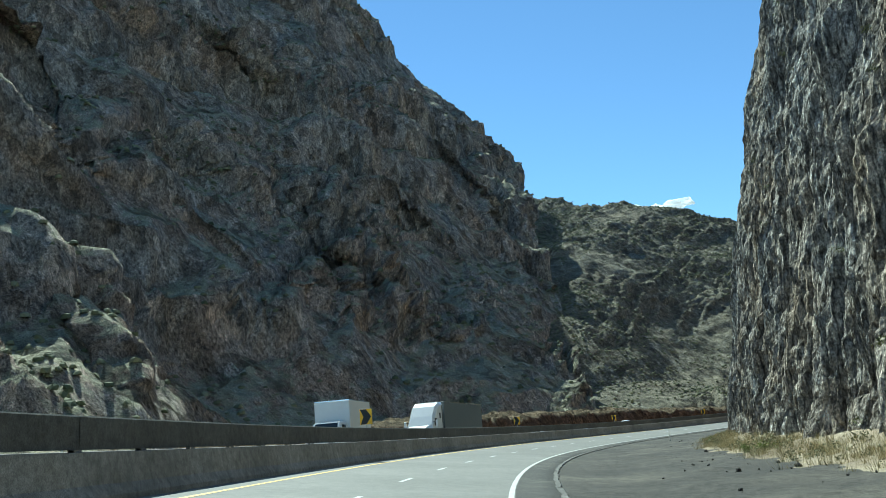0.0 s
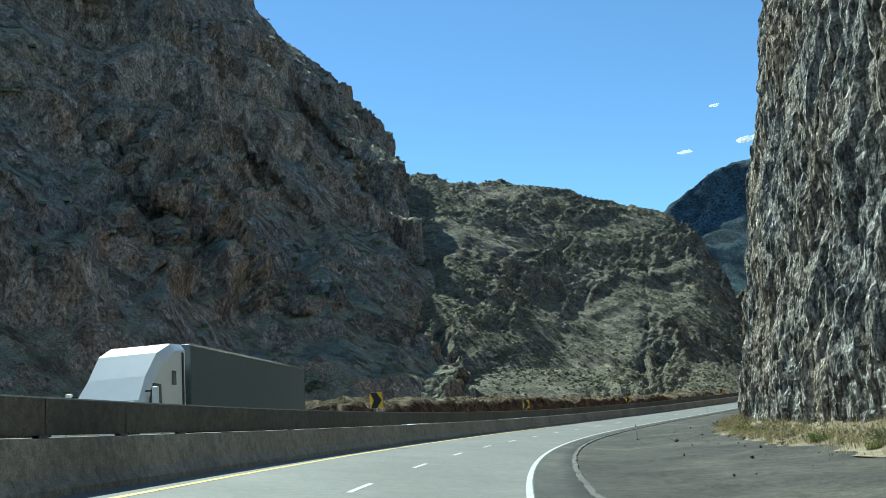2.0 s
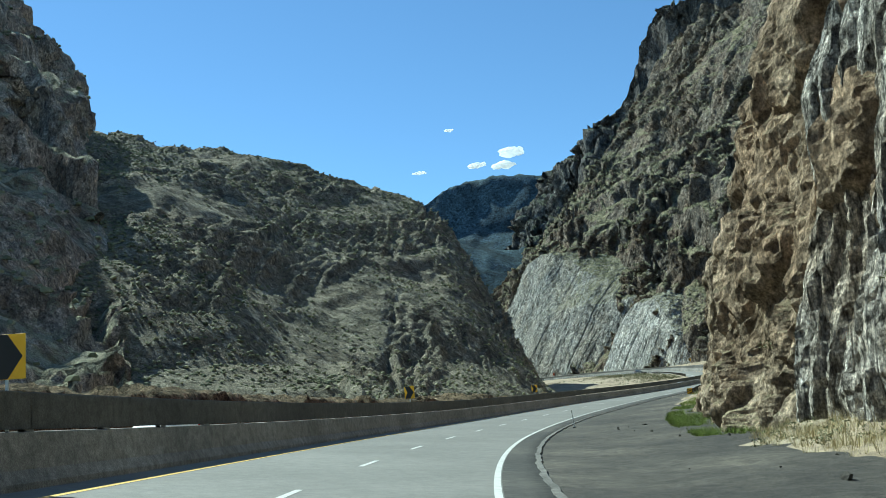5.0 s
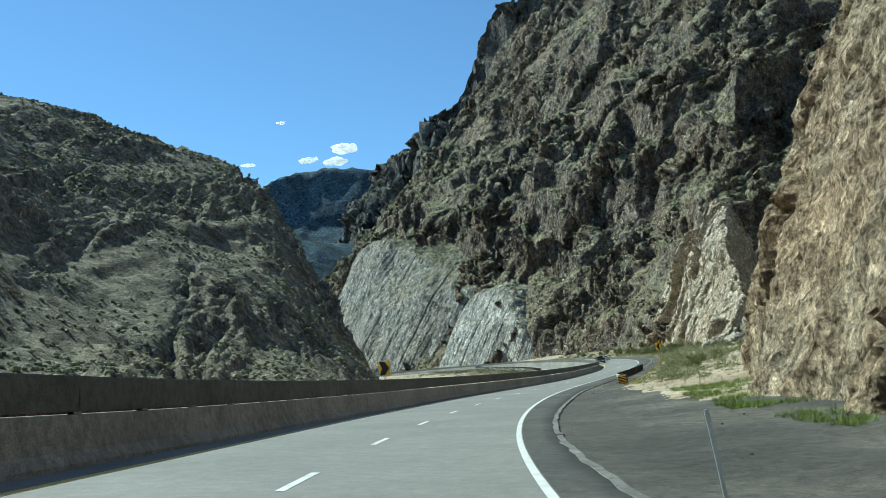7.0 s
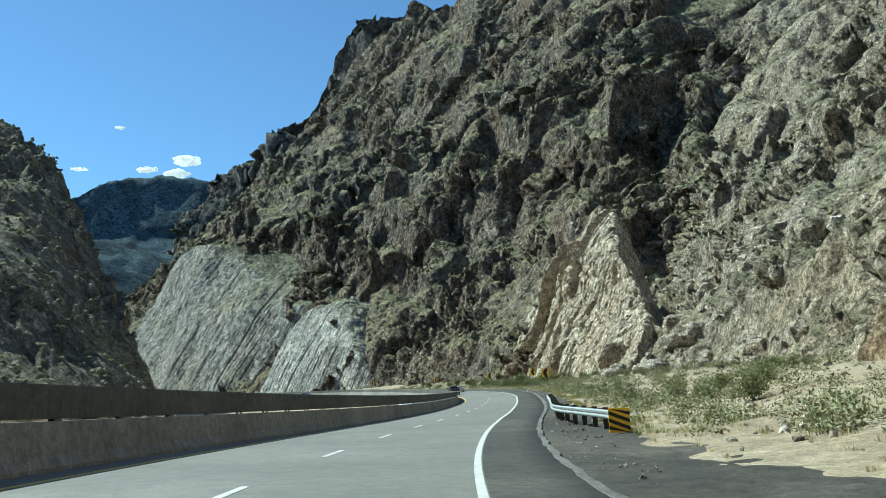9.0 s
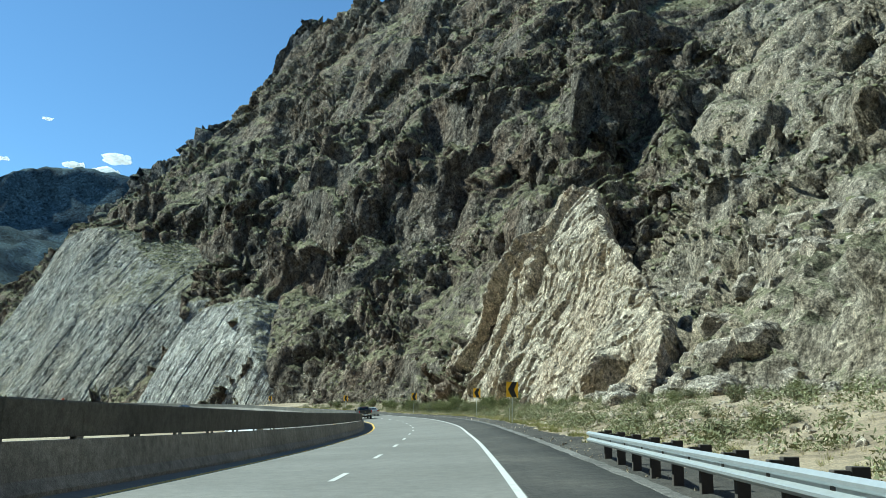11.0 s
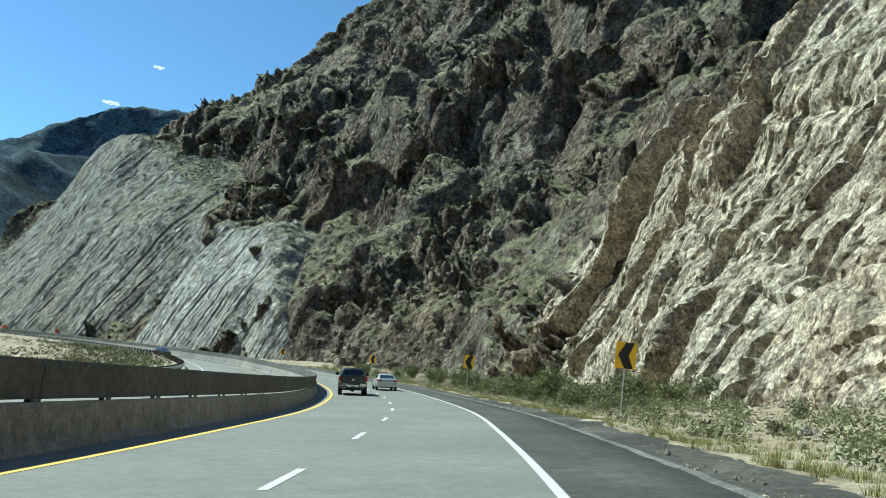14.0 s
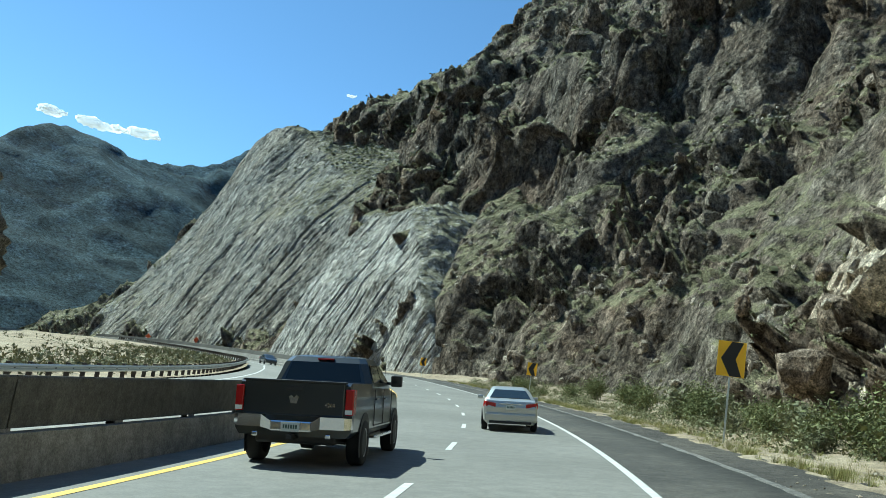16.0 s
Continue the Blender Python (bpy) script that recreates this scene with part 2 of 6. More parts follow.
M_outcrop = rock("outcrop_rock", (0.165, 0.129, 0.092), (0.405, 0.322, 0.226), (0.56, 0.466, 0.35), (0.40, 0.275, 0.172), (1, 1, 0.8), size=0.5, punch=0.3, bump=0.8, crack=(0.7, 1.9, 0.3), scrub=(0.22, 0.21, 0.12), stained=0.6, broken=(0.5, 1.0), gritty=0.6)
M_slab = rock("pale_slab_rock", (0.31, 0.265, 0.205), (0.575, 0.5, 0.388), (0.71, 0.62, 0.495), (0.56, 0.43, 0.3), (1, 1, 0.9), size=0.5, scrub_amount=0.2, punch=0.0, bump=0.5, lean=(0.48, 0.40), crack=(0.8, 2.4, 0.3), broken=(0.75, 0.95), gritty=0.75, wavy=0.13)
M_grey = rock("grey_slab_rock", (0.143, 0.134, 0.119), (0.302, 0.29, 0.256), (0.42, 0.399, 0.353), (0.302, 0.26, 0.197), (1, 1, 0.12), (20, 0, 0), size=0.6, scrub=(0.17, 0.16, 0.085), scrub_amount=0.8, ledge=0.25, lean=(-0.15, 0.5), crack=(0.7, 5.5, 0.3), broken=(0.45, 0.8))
# M_grey again, its colours lightened because this slab faces the sun
M_sunlit_grey = rock("sunlit_grey_slab_rock", (0.225, 0.218, 0.2), (0.441, 0.427, 0.392), (0.576, 0.558, 0.513), (0.414, 0.378, 0.306), (1, 1, 0.12), (20, 0, 0), size=0.6, scrub=(0.17, 0.16, 0.085), scrub_amount=0.8, ledge=0.25, lean=(-0.15, 0.5), crack=(0.8, 5.5, 0.3), broken=(0.5, 0.8))
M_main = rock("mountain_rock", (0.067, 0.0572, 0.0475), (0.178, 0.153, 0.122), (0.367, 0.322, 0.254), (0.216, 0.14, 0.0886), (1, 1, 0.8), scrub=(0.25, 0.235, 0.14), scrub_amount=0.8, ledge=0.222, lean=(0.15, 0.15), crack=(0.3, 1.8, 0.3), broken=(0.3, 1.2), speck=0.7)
# rock and scrub lightened all over to stand for the haze before them
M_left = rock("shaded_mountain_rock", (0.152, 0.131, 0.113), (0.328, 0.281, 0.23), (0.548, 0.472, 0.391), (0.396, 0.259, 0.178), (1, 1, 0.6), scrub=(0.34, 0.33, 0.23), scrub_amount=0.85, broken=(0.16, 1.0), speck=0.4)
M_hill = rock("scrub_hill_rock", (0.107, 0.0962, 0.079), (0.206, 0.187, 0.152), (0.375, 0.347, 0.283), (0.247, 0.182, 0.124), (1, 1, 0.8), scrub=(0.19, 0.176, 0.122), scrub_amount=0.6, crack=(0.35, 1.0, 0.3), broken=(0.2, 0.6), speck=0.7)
# rust-brown rock, its colours darkened to carry the shade of the hill
M_red = rock("rusty_bank_rock_shaded", (0.06, 0.0372, 0.0252), (0.126, 0.075, 0.0498), (0.198, 0.129, 0.087), (0.156, 0.09, 0.054), (1, 1, 0.6), size=0.5, scrub=(0.17, 0.15, 0.09), scrub_amount=0.5, broken=(0.6, 0.9))
# mountain rock cooled slightly: a little distance haze in its colour
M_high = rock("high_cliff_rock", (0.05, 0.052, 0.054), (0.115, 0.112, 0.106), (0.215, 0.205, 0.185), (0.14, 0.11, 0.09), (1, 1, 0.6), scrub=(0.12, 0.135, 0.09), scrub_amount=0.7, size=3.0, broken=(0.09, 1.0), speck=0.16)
# the haze of distance is put into this rock as a blue tint
M_far = rock("far_rock_haze_tint", (0.036, 0.056, 0.076), (0.053, 0.078, 0.1), (0.076, 0.102, 0.122), (0.06, 0.084, 0.095), scrub=(0.056, 0.08, 0.078), scrub_amount=0.5, size=7.0, bump=0.4, broken=(0.02, 0.3), speck=0.06)
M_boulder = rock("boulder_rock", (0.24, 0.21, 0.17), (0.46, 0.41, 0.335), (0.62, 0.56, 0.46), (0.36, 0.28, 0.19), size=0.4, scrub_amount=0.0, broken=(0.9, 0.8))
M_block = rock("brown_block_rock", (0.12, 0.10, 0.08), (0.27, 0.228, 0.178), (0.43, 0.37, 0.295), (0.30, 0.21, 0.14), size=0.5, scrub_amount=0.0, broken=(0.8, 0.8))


def ground_material(name, a, b_, c_, scale=1.0, rough=0.95, bump=0.6, grit=1.0):
    """Loose ground: patches, pebbles and dust."""
    m, n, l, b = material(name, rough)
    flat = mapped(n, l, (1, 1, 1))
    big = noise_node(n, l, flat, 0.12 * scale, 5)
    fine = noise_node(n, l, flat, 14.0 * scale, 6, 0.7)
    r1 = ramp_node(n, [(0.35, a), (0.52, b_), (0.68, c_)])
    l.new(big, r1.inputs["Fac"])
    r2 = ramp_node(n, [(0.35, (1 - 0.4 * grit,) * 3), (0.68, (1 + 0.25 * grit,) * 3)])
    l.new(fine, r2.inputs["Fac"])
    c = mix_node(n, l, 1.0, r1.outputs["Color"], r2.outputs["Color"], "MULTIPLY")
    mid = noise_node(n, l, flat, 1.9 * scale, 7, 0.72)
    r3 = ramp_node(n, [(0.36, (1 - 0.32 * grit,) * 3), (0.66, (1 + 0.32 * grit,) * 3)])
    l.new(mid, r3.inputs["Fac"])
    c = mix_node(n, l, 1.0, c, r3.outputs["Color"], "MULTIPLY")
    l.new(c, b.inputs["Base Color"])
    bp = n.new("ShaderNodeBump")
    bp.inputs["Strength"].default_value = bump
    bp.inputs["Distance"].default_value = 0.04
    l.new(fine, bp.inputs["Height"])
    l.new(bp.outputs["Normal"], b.inputs["Normal"])
    return m


M_dirt = ground_material("dry_dirt", (0.24, 0.182, 0.115), (0.335, 0.266, 0.175), (0.41, 0.345, 0.24), 1.0, 0.95, 0.8, 1.1)
M_gravel = ground_material("dark_gravel", (0.044, 0.039, 0.032), (0.069, 0.061, 0.049), (0.12, 0.105, 0.082), 1.3, 0.95, 0.9, 1.35)
M_road = ground_material("worn_concrete_road", (0.152, 0.145, 0.127), (0.174, 0.166, 0.147), (0.198, 0.189, 0.167), 1.6, 0.8, 0.06, 0.45)
M_shoulder = ground_material("asphalt_shoulder", (0.043, 0.04, 0.034), (0.062, 0.057, 0.048), (0.1, 0.09, 0.074), 1.5, 0.9, 0.5, 1.1)
M_gutter = ground_material("broken_concrete_edge", (0.12, 0.113, 0.102), (0.165, 0.156, 0.14), (0.21, 0.20, 0.18), 2.0, 0.92, 0.7, 1.2)
M_white = plain("white_road_paint", (0.52, 0.51, 0.48), 0.7, grain=0.4, scale=4.0)
M_yellow = plain("yellow_road_paint", (0.68, 0.44, 0.08), 0.6, grain=0.18, scale=3.0)
M_barrier = ground_material("weathered_concrete", (0.20, 0.19, 0.17), (0.27, 0.255, 0.23), (0.33, 0.31, 0.28), 2.0, 0.9, 0.25)
M_screen = ground_material("dark_weathered_concrete", (0.075, 0.072, 0.064), (0.105, 0.10, 0.088), (0.135, 0.127, 0.113), 2.0, 0.92, 0.25)

# ---- the road's line ----
# x, y, z of the road under the driver's track, and its bank in degrees (right side up is plus)
ROAD = [
    (6, -160, 4.9, -3), (1.2, -100, 3.05, -4),
    (-1.3, -60.0, 1.82, -5.0), (-1.3, -45.0, 1.36, -5.4), (-1.2, -30.0, 0.91, -5.7), (-1.1, -15.0, 0.45, -6.0), (-0.8, 0.0, 0.01, -6.1), (-0.1, 15.0, -0.43, -6.2),
    (1.1, 30.0, -0.87, -6.2), (3.0, 44.9, -1.31, -6.2), (5.7, 59.7, -1.75, -6.2), (9.2, 74.3, -2.20, -6.2), (13.5, 88.7, -2.65, -6.2), (18.6, 102.8, -3.09, -6.1),
    (24.6, 116.7, -3.51, -5.9), (31.3, 130.1, -3.90, -5.6), (38.9, 143.1, -4.25, -5.3), (47.3, 155.6, -4.54, -5.0), (56.4, 167.5, -4.77, -4.6), (66.1, 178.9, -4.92, -4.0),
    (76.5, 189.8, -4.97, -3.4), (87.4, 200.1, -4.95, -2.6), (98.8, 209.9, -4.88, -1.8), (110.7, 219.1, -4.77, -0.8), (122.9, 227.8, -4.61, 0.3), (135.3, 236.3, -4.40, 1.4),
    (147.6, 244.9, -4.12, 2.6), (159.8, 253.6, -3.80, 3.7), (171.9, 262.5, -3.45, 4.6), (183.9, 271.4, -3.08, 5.3), (195.7, 280.8, -2.71, 5.8), (207.1, 290.5, -2.34, 6.0),
    (218.3, 300.5, -1.98, 6.0), (228.9, 311.2, -1.64, 5.8), (239.0, 322.3, -1.28, 5.6), (248.5, 333.9, -0.90, 5.4), (257.4, 346.0, -0.49, 5.3), (265.7, 358.5, -0.07, 5.2),
    (273.3, 371.5, 0.37, 5.2), (280.3, 384.7, 0.80, 5.1), (286.8, 398.3, 1.23, 5.0),
    (293, 415, 1.6, 5), (304, 470, 2.3, 4), (307, 516, 2.5, 3), (304, 556, 2.2, 3),
    (296, 590, 1.2, 2), (270, 640, 0, 2), (220, 700, -1, 0), (150, 760, -2, 0),
]
AXIS = spline(ROAD, 1200)
STEP = np.hypot(*np.diff(AXIS[:, :2], axis=0).T)
ALONG = np.r_[0, np.cumsum(STEP)]
HEAD = np.gradient(AXIS[:, :2], axis=0)
HEAD /= np.linalg.norm(HEAD, axis=1)[:, None]
ORIGIN = float(np.interp(0, AXIS[:, 1], ALONG))          # arc length at the first eye


def road_at(s, o, lift=0.0):
    """The place at arc length s from the start, o metres to the right, on the banked road surface."""
    s = np.asarray(s, float) + ORIGIN
    x, y, z, bank = (np.interp(s, ALONG, AXIS[:, k]) for k in range(4))
    hx, hy = (np.interp(s, ALONG, HEAD[:, k]) for k in range(2))
    o = np.asarray(o, float)
    flat = np.clip(o, -8.2, 5.0)
    return np.stack([x + hy * o, y - hx * o, z + flat * np.tan(np.radians(bank)) + lift], -1)


def heading(s):
    """Degrees from +y towards +x at arc length s."""
    hx, hy = (float(np.interp(s + ORIGIN, ALONG, HEAD[:, k])) for k in range(2))
    return math.degrees(math.atan2(hx, hy))


def strip(name, s0, s1, offsets, lifts, mat, step=1.0, parent=None, smooth=True):
    """A ribbon along the road with the given offsets and lifts across it."""
    s = np.linspace(s0, s1, max(2, int((s1 - s0) / step)))
    o = np.array(offsets, float)
    p = np.stack([road_at(s, a, b) for a, b in zip(o, lifts)], 1)
    return laid(name, grid_mesh(name, p, smooth), mat, parent)


# ---- mountains ----
def cells(p):
    """Cell noise at points (..., 3): distance to the nearest and second seed, and a random value of the nearest cell."""
    base = np.floor(p).astype(int)
    f = p - base
    f1 = np.full(p.shape[:-1], 9.0)
    f2 = f1.copy()
    rnd = np.zeros_like(f1)
    for a in (-1, 0, 1):
        for b in (-1, 0, 1):
            for c in (-1, 0, 1):
                h = PERM[PERM[PERM[(base[..., 0] + a) & 255] + ((base[..., 1] + b) & 255)] + ((base[..., 2] + c) & 255)]
                d = ((GRAD[h] * 0.45 + 0.5 + (a, b, c) - f) ** 2).sum(-1)
                near = d < f1
                f2 = np.where(near, f1, np.minimum(f2, d))
                rnd = np.where(near, PERM[h + 57] / 255.0, rnd)
                f1 = np.where(near, d, f1)
    return np.sqrt(f1), np.sqrt(f2), rnd


def massif(name, stations, heights, mat, cell, relief, label, smooth=False, terrace=None, ribs=None, behind=None, skew=0.0, jag=0.04):
    """A mountain side. Each station: foot x, y, z, azimuth in which the slope climbs, crest height, then how far back the slope lies at each height.
    relief(p) gives metres of relief along the normal. terrace: height of the rock bands, how strongly they step, how the beds dip along the line.
    ribs: depth and spacing of the buttresses that run down the slope. behind: slope behind the crest at each station.
    jag: unevenness of the crest, as a share of its height. skew: how far the columns of the mesh lean back along the line for each metre of height, to follow leaning joints."""
    st = np.array(stations, float)
    length = np.hypot(*np.diff(st[:, :2], axis=0).T).sum()
    n = max(8, int(length / cell))
    line = spline(st, n)
    hs = np.array(heights, float)
    offs = np.hstack([np.zeros((n, 1)), line[:, 5:]])
    run = np.hypot(np.diff(offs.mean(0)), np.diff(hs))
    # rows grow a little coarser with height
    cum = np.r_[0, np.cumsum(run)]
    at = np.linspace(0, 1, int(cum[-1] / cell / (1.0 if terrace else 1.25))) ** 1.35 * cum[-1]
    levels = np.interp(at, cum, np.arange(len(hs)))
    i = np.minimum(levels.astype(int), len(hs) - 2)
    f = levels - i
    z = hs[i] * (1 - f) + hs[i + 1] * f
    along = np.r_[0, np.cumsum(np.hypot(*np.diff(line[:, :2], axis=0).T))]
    n = n + int(skew * z[-1] / cell)
    run_u = np.clip(np.linspace(0, along[-1] + skew * z[-1], n)[:, None] - skew * z, 0, along[-1])
    fx, fy, fz, az, cap = (np.interp(run_u, along, line[:, k]) for k in range(5))
    tall = np.stack([np.interp(run_u, along, offs[:, k]) for k in range(len(hs))], -1)
    row = np.arange(len(levels))
    off = tall[:, row, i] * (1 - f) + tall[:, row, i + 1] * f
    az = np.radians(az)
    back = np.stack([np.sin(az), np.cos(az)], -1)
    cap = cap + np.minimum(jag * cap, 4.5) * fbm(np.stack([fx, fy, 0 * fx], -1) * 0.05, 3)
    over = np.maximum(z - cap, 0)
    fall = -0.35 if behind is None else np.interp(run_u / along[-1] * (len(st) - 1), np.arange(len(st)), behind)
    zz = np.where(z > cap, cap + 2.0 * (1 - np.exp(-over / 6)) + over * fall, z)
    zz = np.maximum(zz, -4.0)
    if terrace:
        band, strength, dip = terrace
        where = np.stack([run_u / 55 + 0 * zz, off / 70, 0 * zz], -1)
        t = zz / band + dip * run_u / band + 1.1 * fbm(where, 4)
        f = t - np.floor(t)
        g = np.clip((f - 0.32) / 0.36, 0, 1)
        g = g * g * (3 - 2 * g)
        k = strength * np.clip(0.55 + 1.1 * fbm(where * 1.9 + 4.4, 2), 0, 1) * np.clip(zz / 55 - 0.15, 0, 1.15) * np.clip((cap - zz) / 45, 0.1, 1)
        zz = zz + band * (g - f) * k
    if ribs:
        depth, apart = ribs
        where = np.stack([run_u / apart + 0.5 * off / apart + 0.35 * perlin(np.stack([run_u / 40 + 0 * zz, off / 45, 0 * zz], -1)), off / apart * 0.28, 0 * zz + 3.3], -1)
        off = off - depth * (ridged(where, 3, 0.5) - 0.5) * 2 * np.clip(zz / 60, 0.08, 1.4)
    p = np.empty((n, len(levels), 3))
    p[..., :2] = np.stack([fx, fy], -1) + back * off[..., None]
    p[..., 2] = fz + zz
    nor = grid_normals(p)
    if (nor[..., :2] * back).sum() > 0:
        nor = -nor
    up = zz * 1.1
    soft = 1 - 0.75 * np.clip(over / 6, 0, 1) * (np.asarray(fall) > 0)
    p += nor * (soft * relief(p, run_u, up) + (1 - soft) * 2.2 * (ridged(p / 8, 4, 0.55) - 0.6))[..., None]
    if np.cross(p[1, 0] - p[0, 0], p[0, 1] - p[0, 0]) @ nor[0, 0] < 0:
        p = p[::-1]
    ob = laid(name, grid_mesh(name, p, smooth), mat)
    return tagged(ob, label, "mountain", kind="structure"), p


def crags(gully, block, chip, wide, size, squash=(1, 1, 1), shear=(0, 0), calm=0.35):
    """Craggy relief: gullies and buttresses (wide metres apart), split blocks (of that size) and chips, strong on the bare crags and weak on the scrub slopes between them."""
    def relief(p, u, v):
        q = p.copy()
        q[..., 0] += shear[0] * p[..., 2]
        q[..., 1] += shear[1] * p[..., 2]
        g = q / wide * (1, 1, 0.55)
        d = gully * (ridged(g, 3, 0.45) - 0.55) * 2
        bare = np.clip(0.5 + 2.2 * fbm(p / wide / 1.1 + 9.1, 3), 0, 1)
        bare = calm + (1.35 - calm) * bare * bare * (3 - 2 * bare)
        w = q * squash / size
        w = w + 0.35 * np.stack([perlin(w * 0.9 + 5), perlin(w * 0.9 + 25), perlin(w * 0.9 + 45)], -1)
        f1, f2, r = cells(w)
        edge = np.clip((f2 - f1) * 5, 0, 1)
        d = d + bare * block * ((r - 0.5) * 1.6 * edge - 0.55 * (1 - edge) ** 2)
        return d + bare * chip * 1.7 * (ridged(w * 1.3 + 3.3, 4, 0.62) - 0.55) + chip * 0.5 * fbm(q / size * 4.1, 3, 0.6)
    return relief


def beds(depth, apart, lean, tall, gully, wide, calm=0.2, scales=((1.0, 1.0), (0.42, 0.6)), steep=1.0):
    """Tilted beds: blocks that lean with the bedding, each proud on one side and stepped back on top, strong on bare crags and weak on the scrub slopes between."""
    def relief(p, u, v):
        flow = np.stack([u / 34, v / 42, 0 * u + 1.7], -1)
        warp = fbm(flow, 4, 0.55)
        drift = fbm(flow * 1.3 + 6.6, 4, 0.55)
        g = p / wide * (1, 1, 0.55)
        d = gully * (ridged(g, 3, 0.45) - 0.55) * 2
        bare = np.clip(0.5 + 2.4 * fbm(np.stack([(u + lean * v) / wide, v / wide * 1.2, 0 * u + 9.1], -1), 3), 0, 1)
        bare = calm + (1.25 - calm) * bare * bare * (3 - 2 * bare)
        for n, (k, amp) in enumerate(scales):
            c = (u + lean * v) / (apart * k) + 0.75 * warp / k**0.8 + 60
            i = np.floor(c)
            f = c - i
            r = v / (tall * k) + 9 * hashed(i, i, 11 + n) + 0.8 * drift / k**0.8 + 30
            j = np.floor(r)
            e = r - j
            split = np.clip(1 - np.minimum(f, 1 - f) * 6, 0, 1) ** 2
            some = hashed(i, j, 53 + n)
            d = d + bare * amp * depth * ((hashed(i, j, 3 + n) - 0.5) * 1.3 - (f - 0.5) * (0.3 + 1.1 * some) + steep * (e - 0.5) * (0.3 + 1.2 * hashed(i, j, 71 + n)) - 0.4 * split * some)
        low = p / apart * 1.9
        f1, f2, r = cells(p / apart * 3.1 * (1, 1, 0.8) + 0.4 * np.stack([warp, drift, warp], -1))
        chips = (r - 0.5) * np.clip((f2 - f1) * 4, 0, 1)
        return d + bare * depth * (0.9 * (ridged(low + 0.3 * perlin(low)[..., None], 3, 0.55) - 0.55) + 0.5 * chips)
    return relief


def hashed(i, j, k=0):
    """A random value from 0 to 1 for whole numbers i and j."""
    i, j = i.astype(int) & 255, j.astype(int) & 255
    return PERM[PERM[i + k] + j] / 255.0


def joints(depth, apart, lean, tall, rough=0.3, swell=1.0, scales=(1.0, 0.4), draw=0.4, along=0.3, bent=0.7):
    """Split rock in leaning slabs: joints that far apart, blocks that tall, each block a little proud or sunk, with cracks between."""
    def relief(p, u, v):
        bend = bent * fbm(np.stack([u / 16, v / 26, 0 * u], -1), 3)
        d = depth * swell * fbm(np.stack([u / apart / 6, v / apart / 12, 0 * u + 2.2], -1), 3) * 1.6
        for n, k in enumerate(scales):
            c = (u + lean * v) / (apart * k) + bend * (0.5 if k > 1 else 0.4 / k) + 40 + 0.06 * perlin(np.stack([u / apart / k, v / apart / k * 0.7, 0 * u + 7], -1))
            i = np.floor(c)
            f = c - i
            r = v / (tall * k) + 9 * hashed(i, i, 11) + 0.12 * perlin(np.stack([u / 3, v / 3, 0 * u + 5], -1))
            j = np.floor(r)
            g = r - j
            crack = np.clip(1 - np.minimum(f, 1 - f) * 7, 0, 1) ** 2
            across = np.clip(1 - np.minimum(g, 1 - g) * tall * k / (apart * k) * 6, 0, 1) ** 2
            some = 0.2 + 1.3 * hashed(i, i, 53) ** 2
            broken = (hashed(i, j, 61) > 0.45) * hashed(i, j, 67)
            whole = along if k <= 1 else 1.0
            broken = broken * (k <= 1)
            d = d + depth * min(k, 1.1) ** 0.55 * ((hashed(i, j, 3) - 0.5) * 1.3 * (1 - whole) + (hashed(i, i, 41) - 0.5) * 2.0 * whole - (f - 0.5) * some - 0.9 * crack * some - 0.6 * across * broken)
        return d + depth * rough * fbm(np.stack([(u + lean * v) / apart * 2.4, v / apart * draw, 0 * u], -1), 4, 0.66)
    return relief


cut_cliff, P_cut = massif("rock_cut_cliff", [
    (13.6, -12, -4, 94, 92, 1.2, 3.2, 7, 12, 17), (14.5, 20, -4, 95, 92, 1.2, 3.2, 7, 12, 17), (20, 58, -4, 103, 92, 1.2, 3.2, 8, 14, 19),
    (31.5, 98, -5, 112, 92, 1.2, 3.6, 8.5, 15, 20), (42.5, 123, -5.5, 118, 92, 1.2, 3.4, 7.5, 13, 18), (52, 141.5, -6, 122, 92, 1.5, 3.6, 8, 14, 20)],
    (0, 8, 20, 40, 60, 72), M_cut, 0.235, joints(0.17, 0.8, 0.05, 1.5, 0.6, 3.2, (2.4, 1.0, 0.5), 0.5, 0.3, 0.12), "tall grey and tan rock cut cliff with upright flutes")
outcrop, P_out = massif("tan_outcrop", [
    (48, 134, -6, 124, 92, 1.5, 4, 8, 15, 30), (63.5, 159, -6, 128, 92, 2.4, 6, 14, 27, 50), (80.5, 178, -7, 130, 92, 3.5, 8, 19, 34, 58), (93, 188.5, -7, 136, 92, 3, 8, 20, 36, 60),
    (106, 197, -7, 138, 92, 2.5, 7.5, 19, 35, 58), (120, 205.5, -7, 140, 82, 3, 8, 20, 35, 58), (130, 211, -7, 142, 56, 4, 10, 22, 36, 58), (137, 214.5, -7, 146, 24, 6, 14, 28, 42, 62), (143, 216, -7, 150, 4, 10, 24, 44, 60, 90)],
    (0, 8, 20, 40, 60, 90), M_outcrop, 0.33, crags(1.5, 0.7, 0.4, 15, 3.2, (1, 1, 0.6), calm=0.45), "tan weathered rock outcrop beside the pull-out")
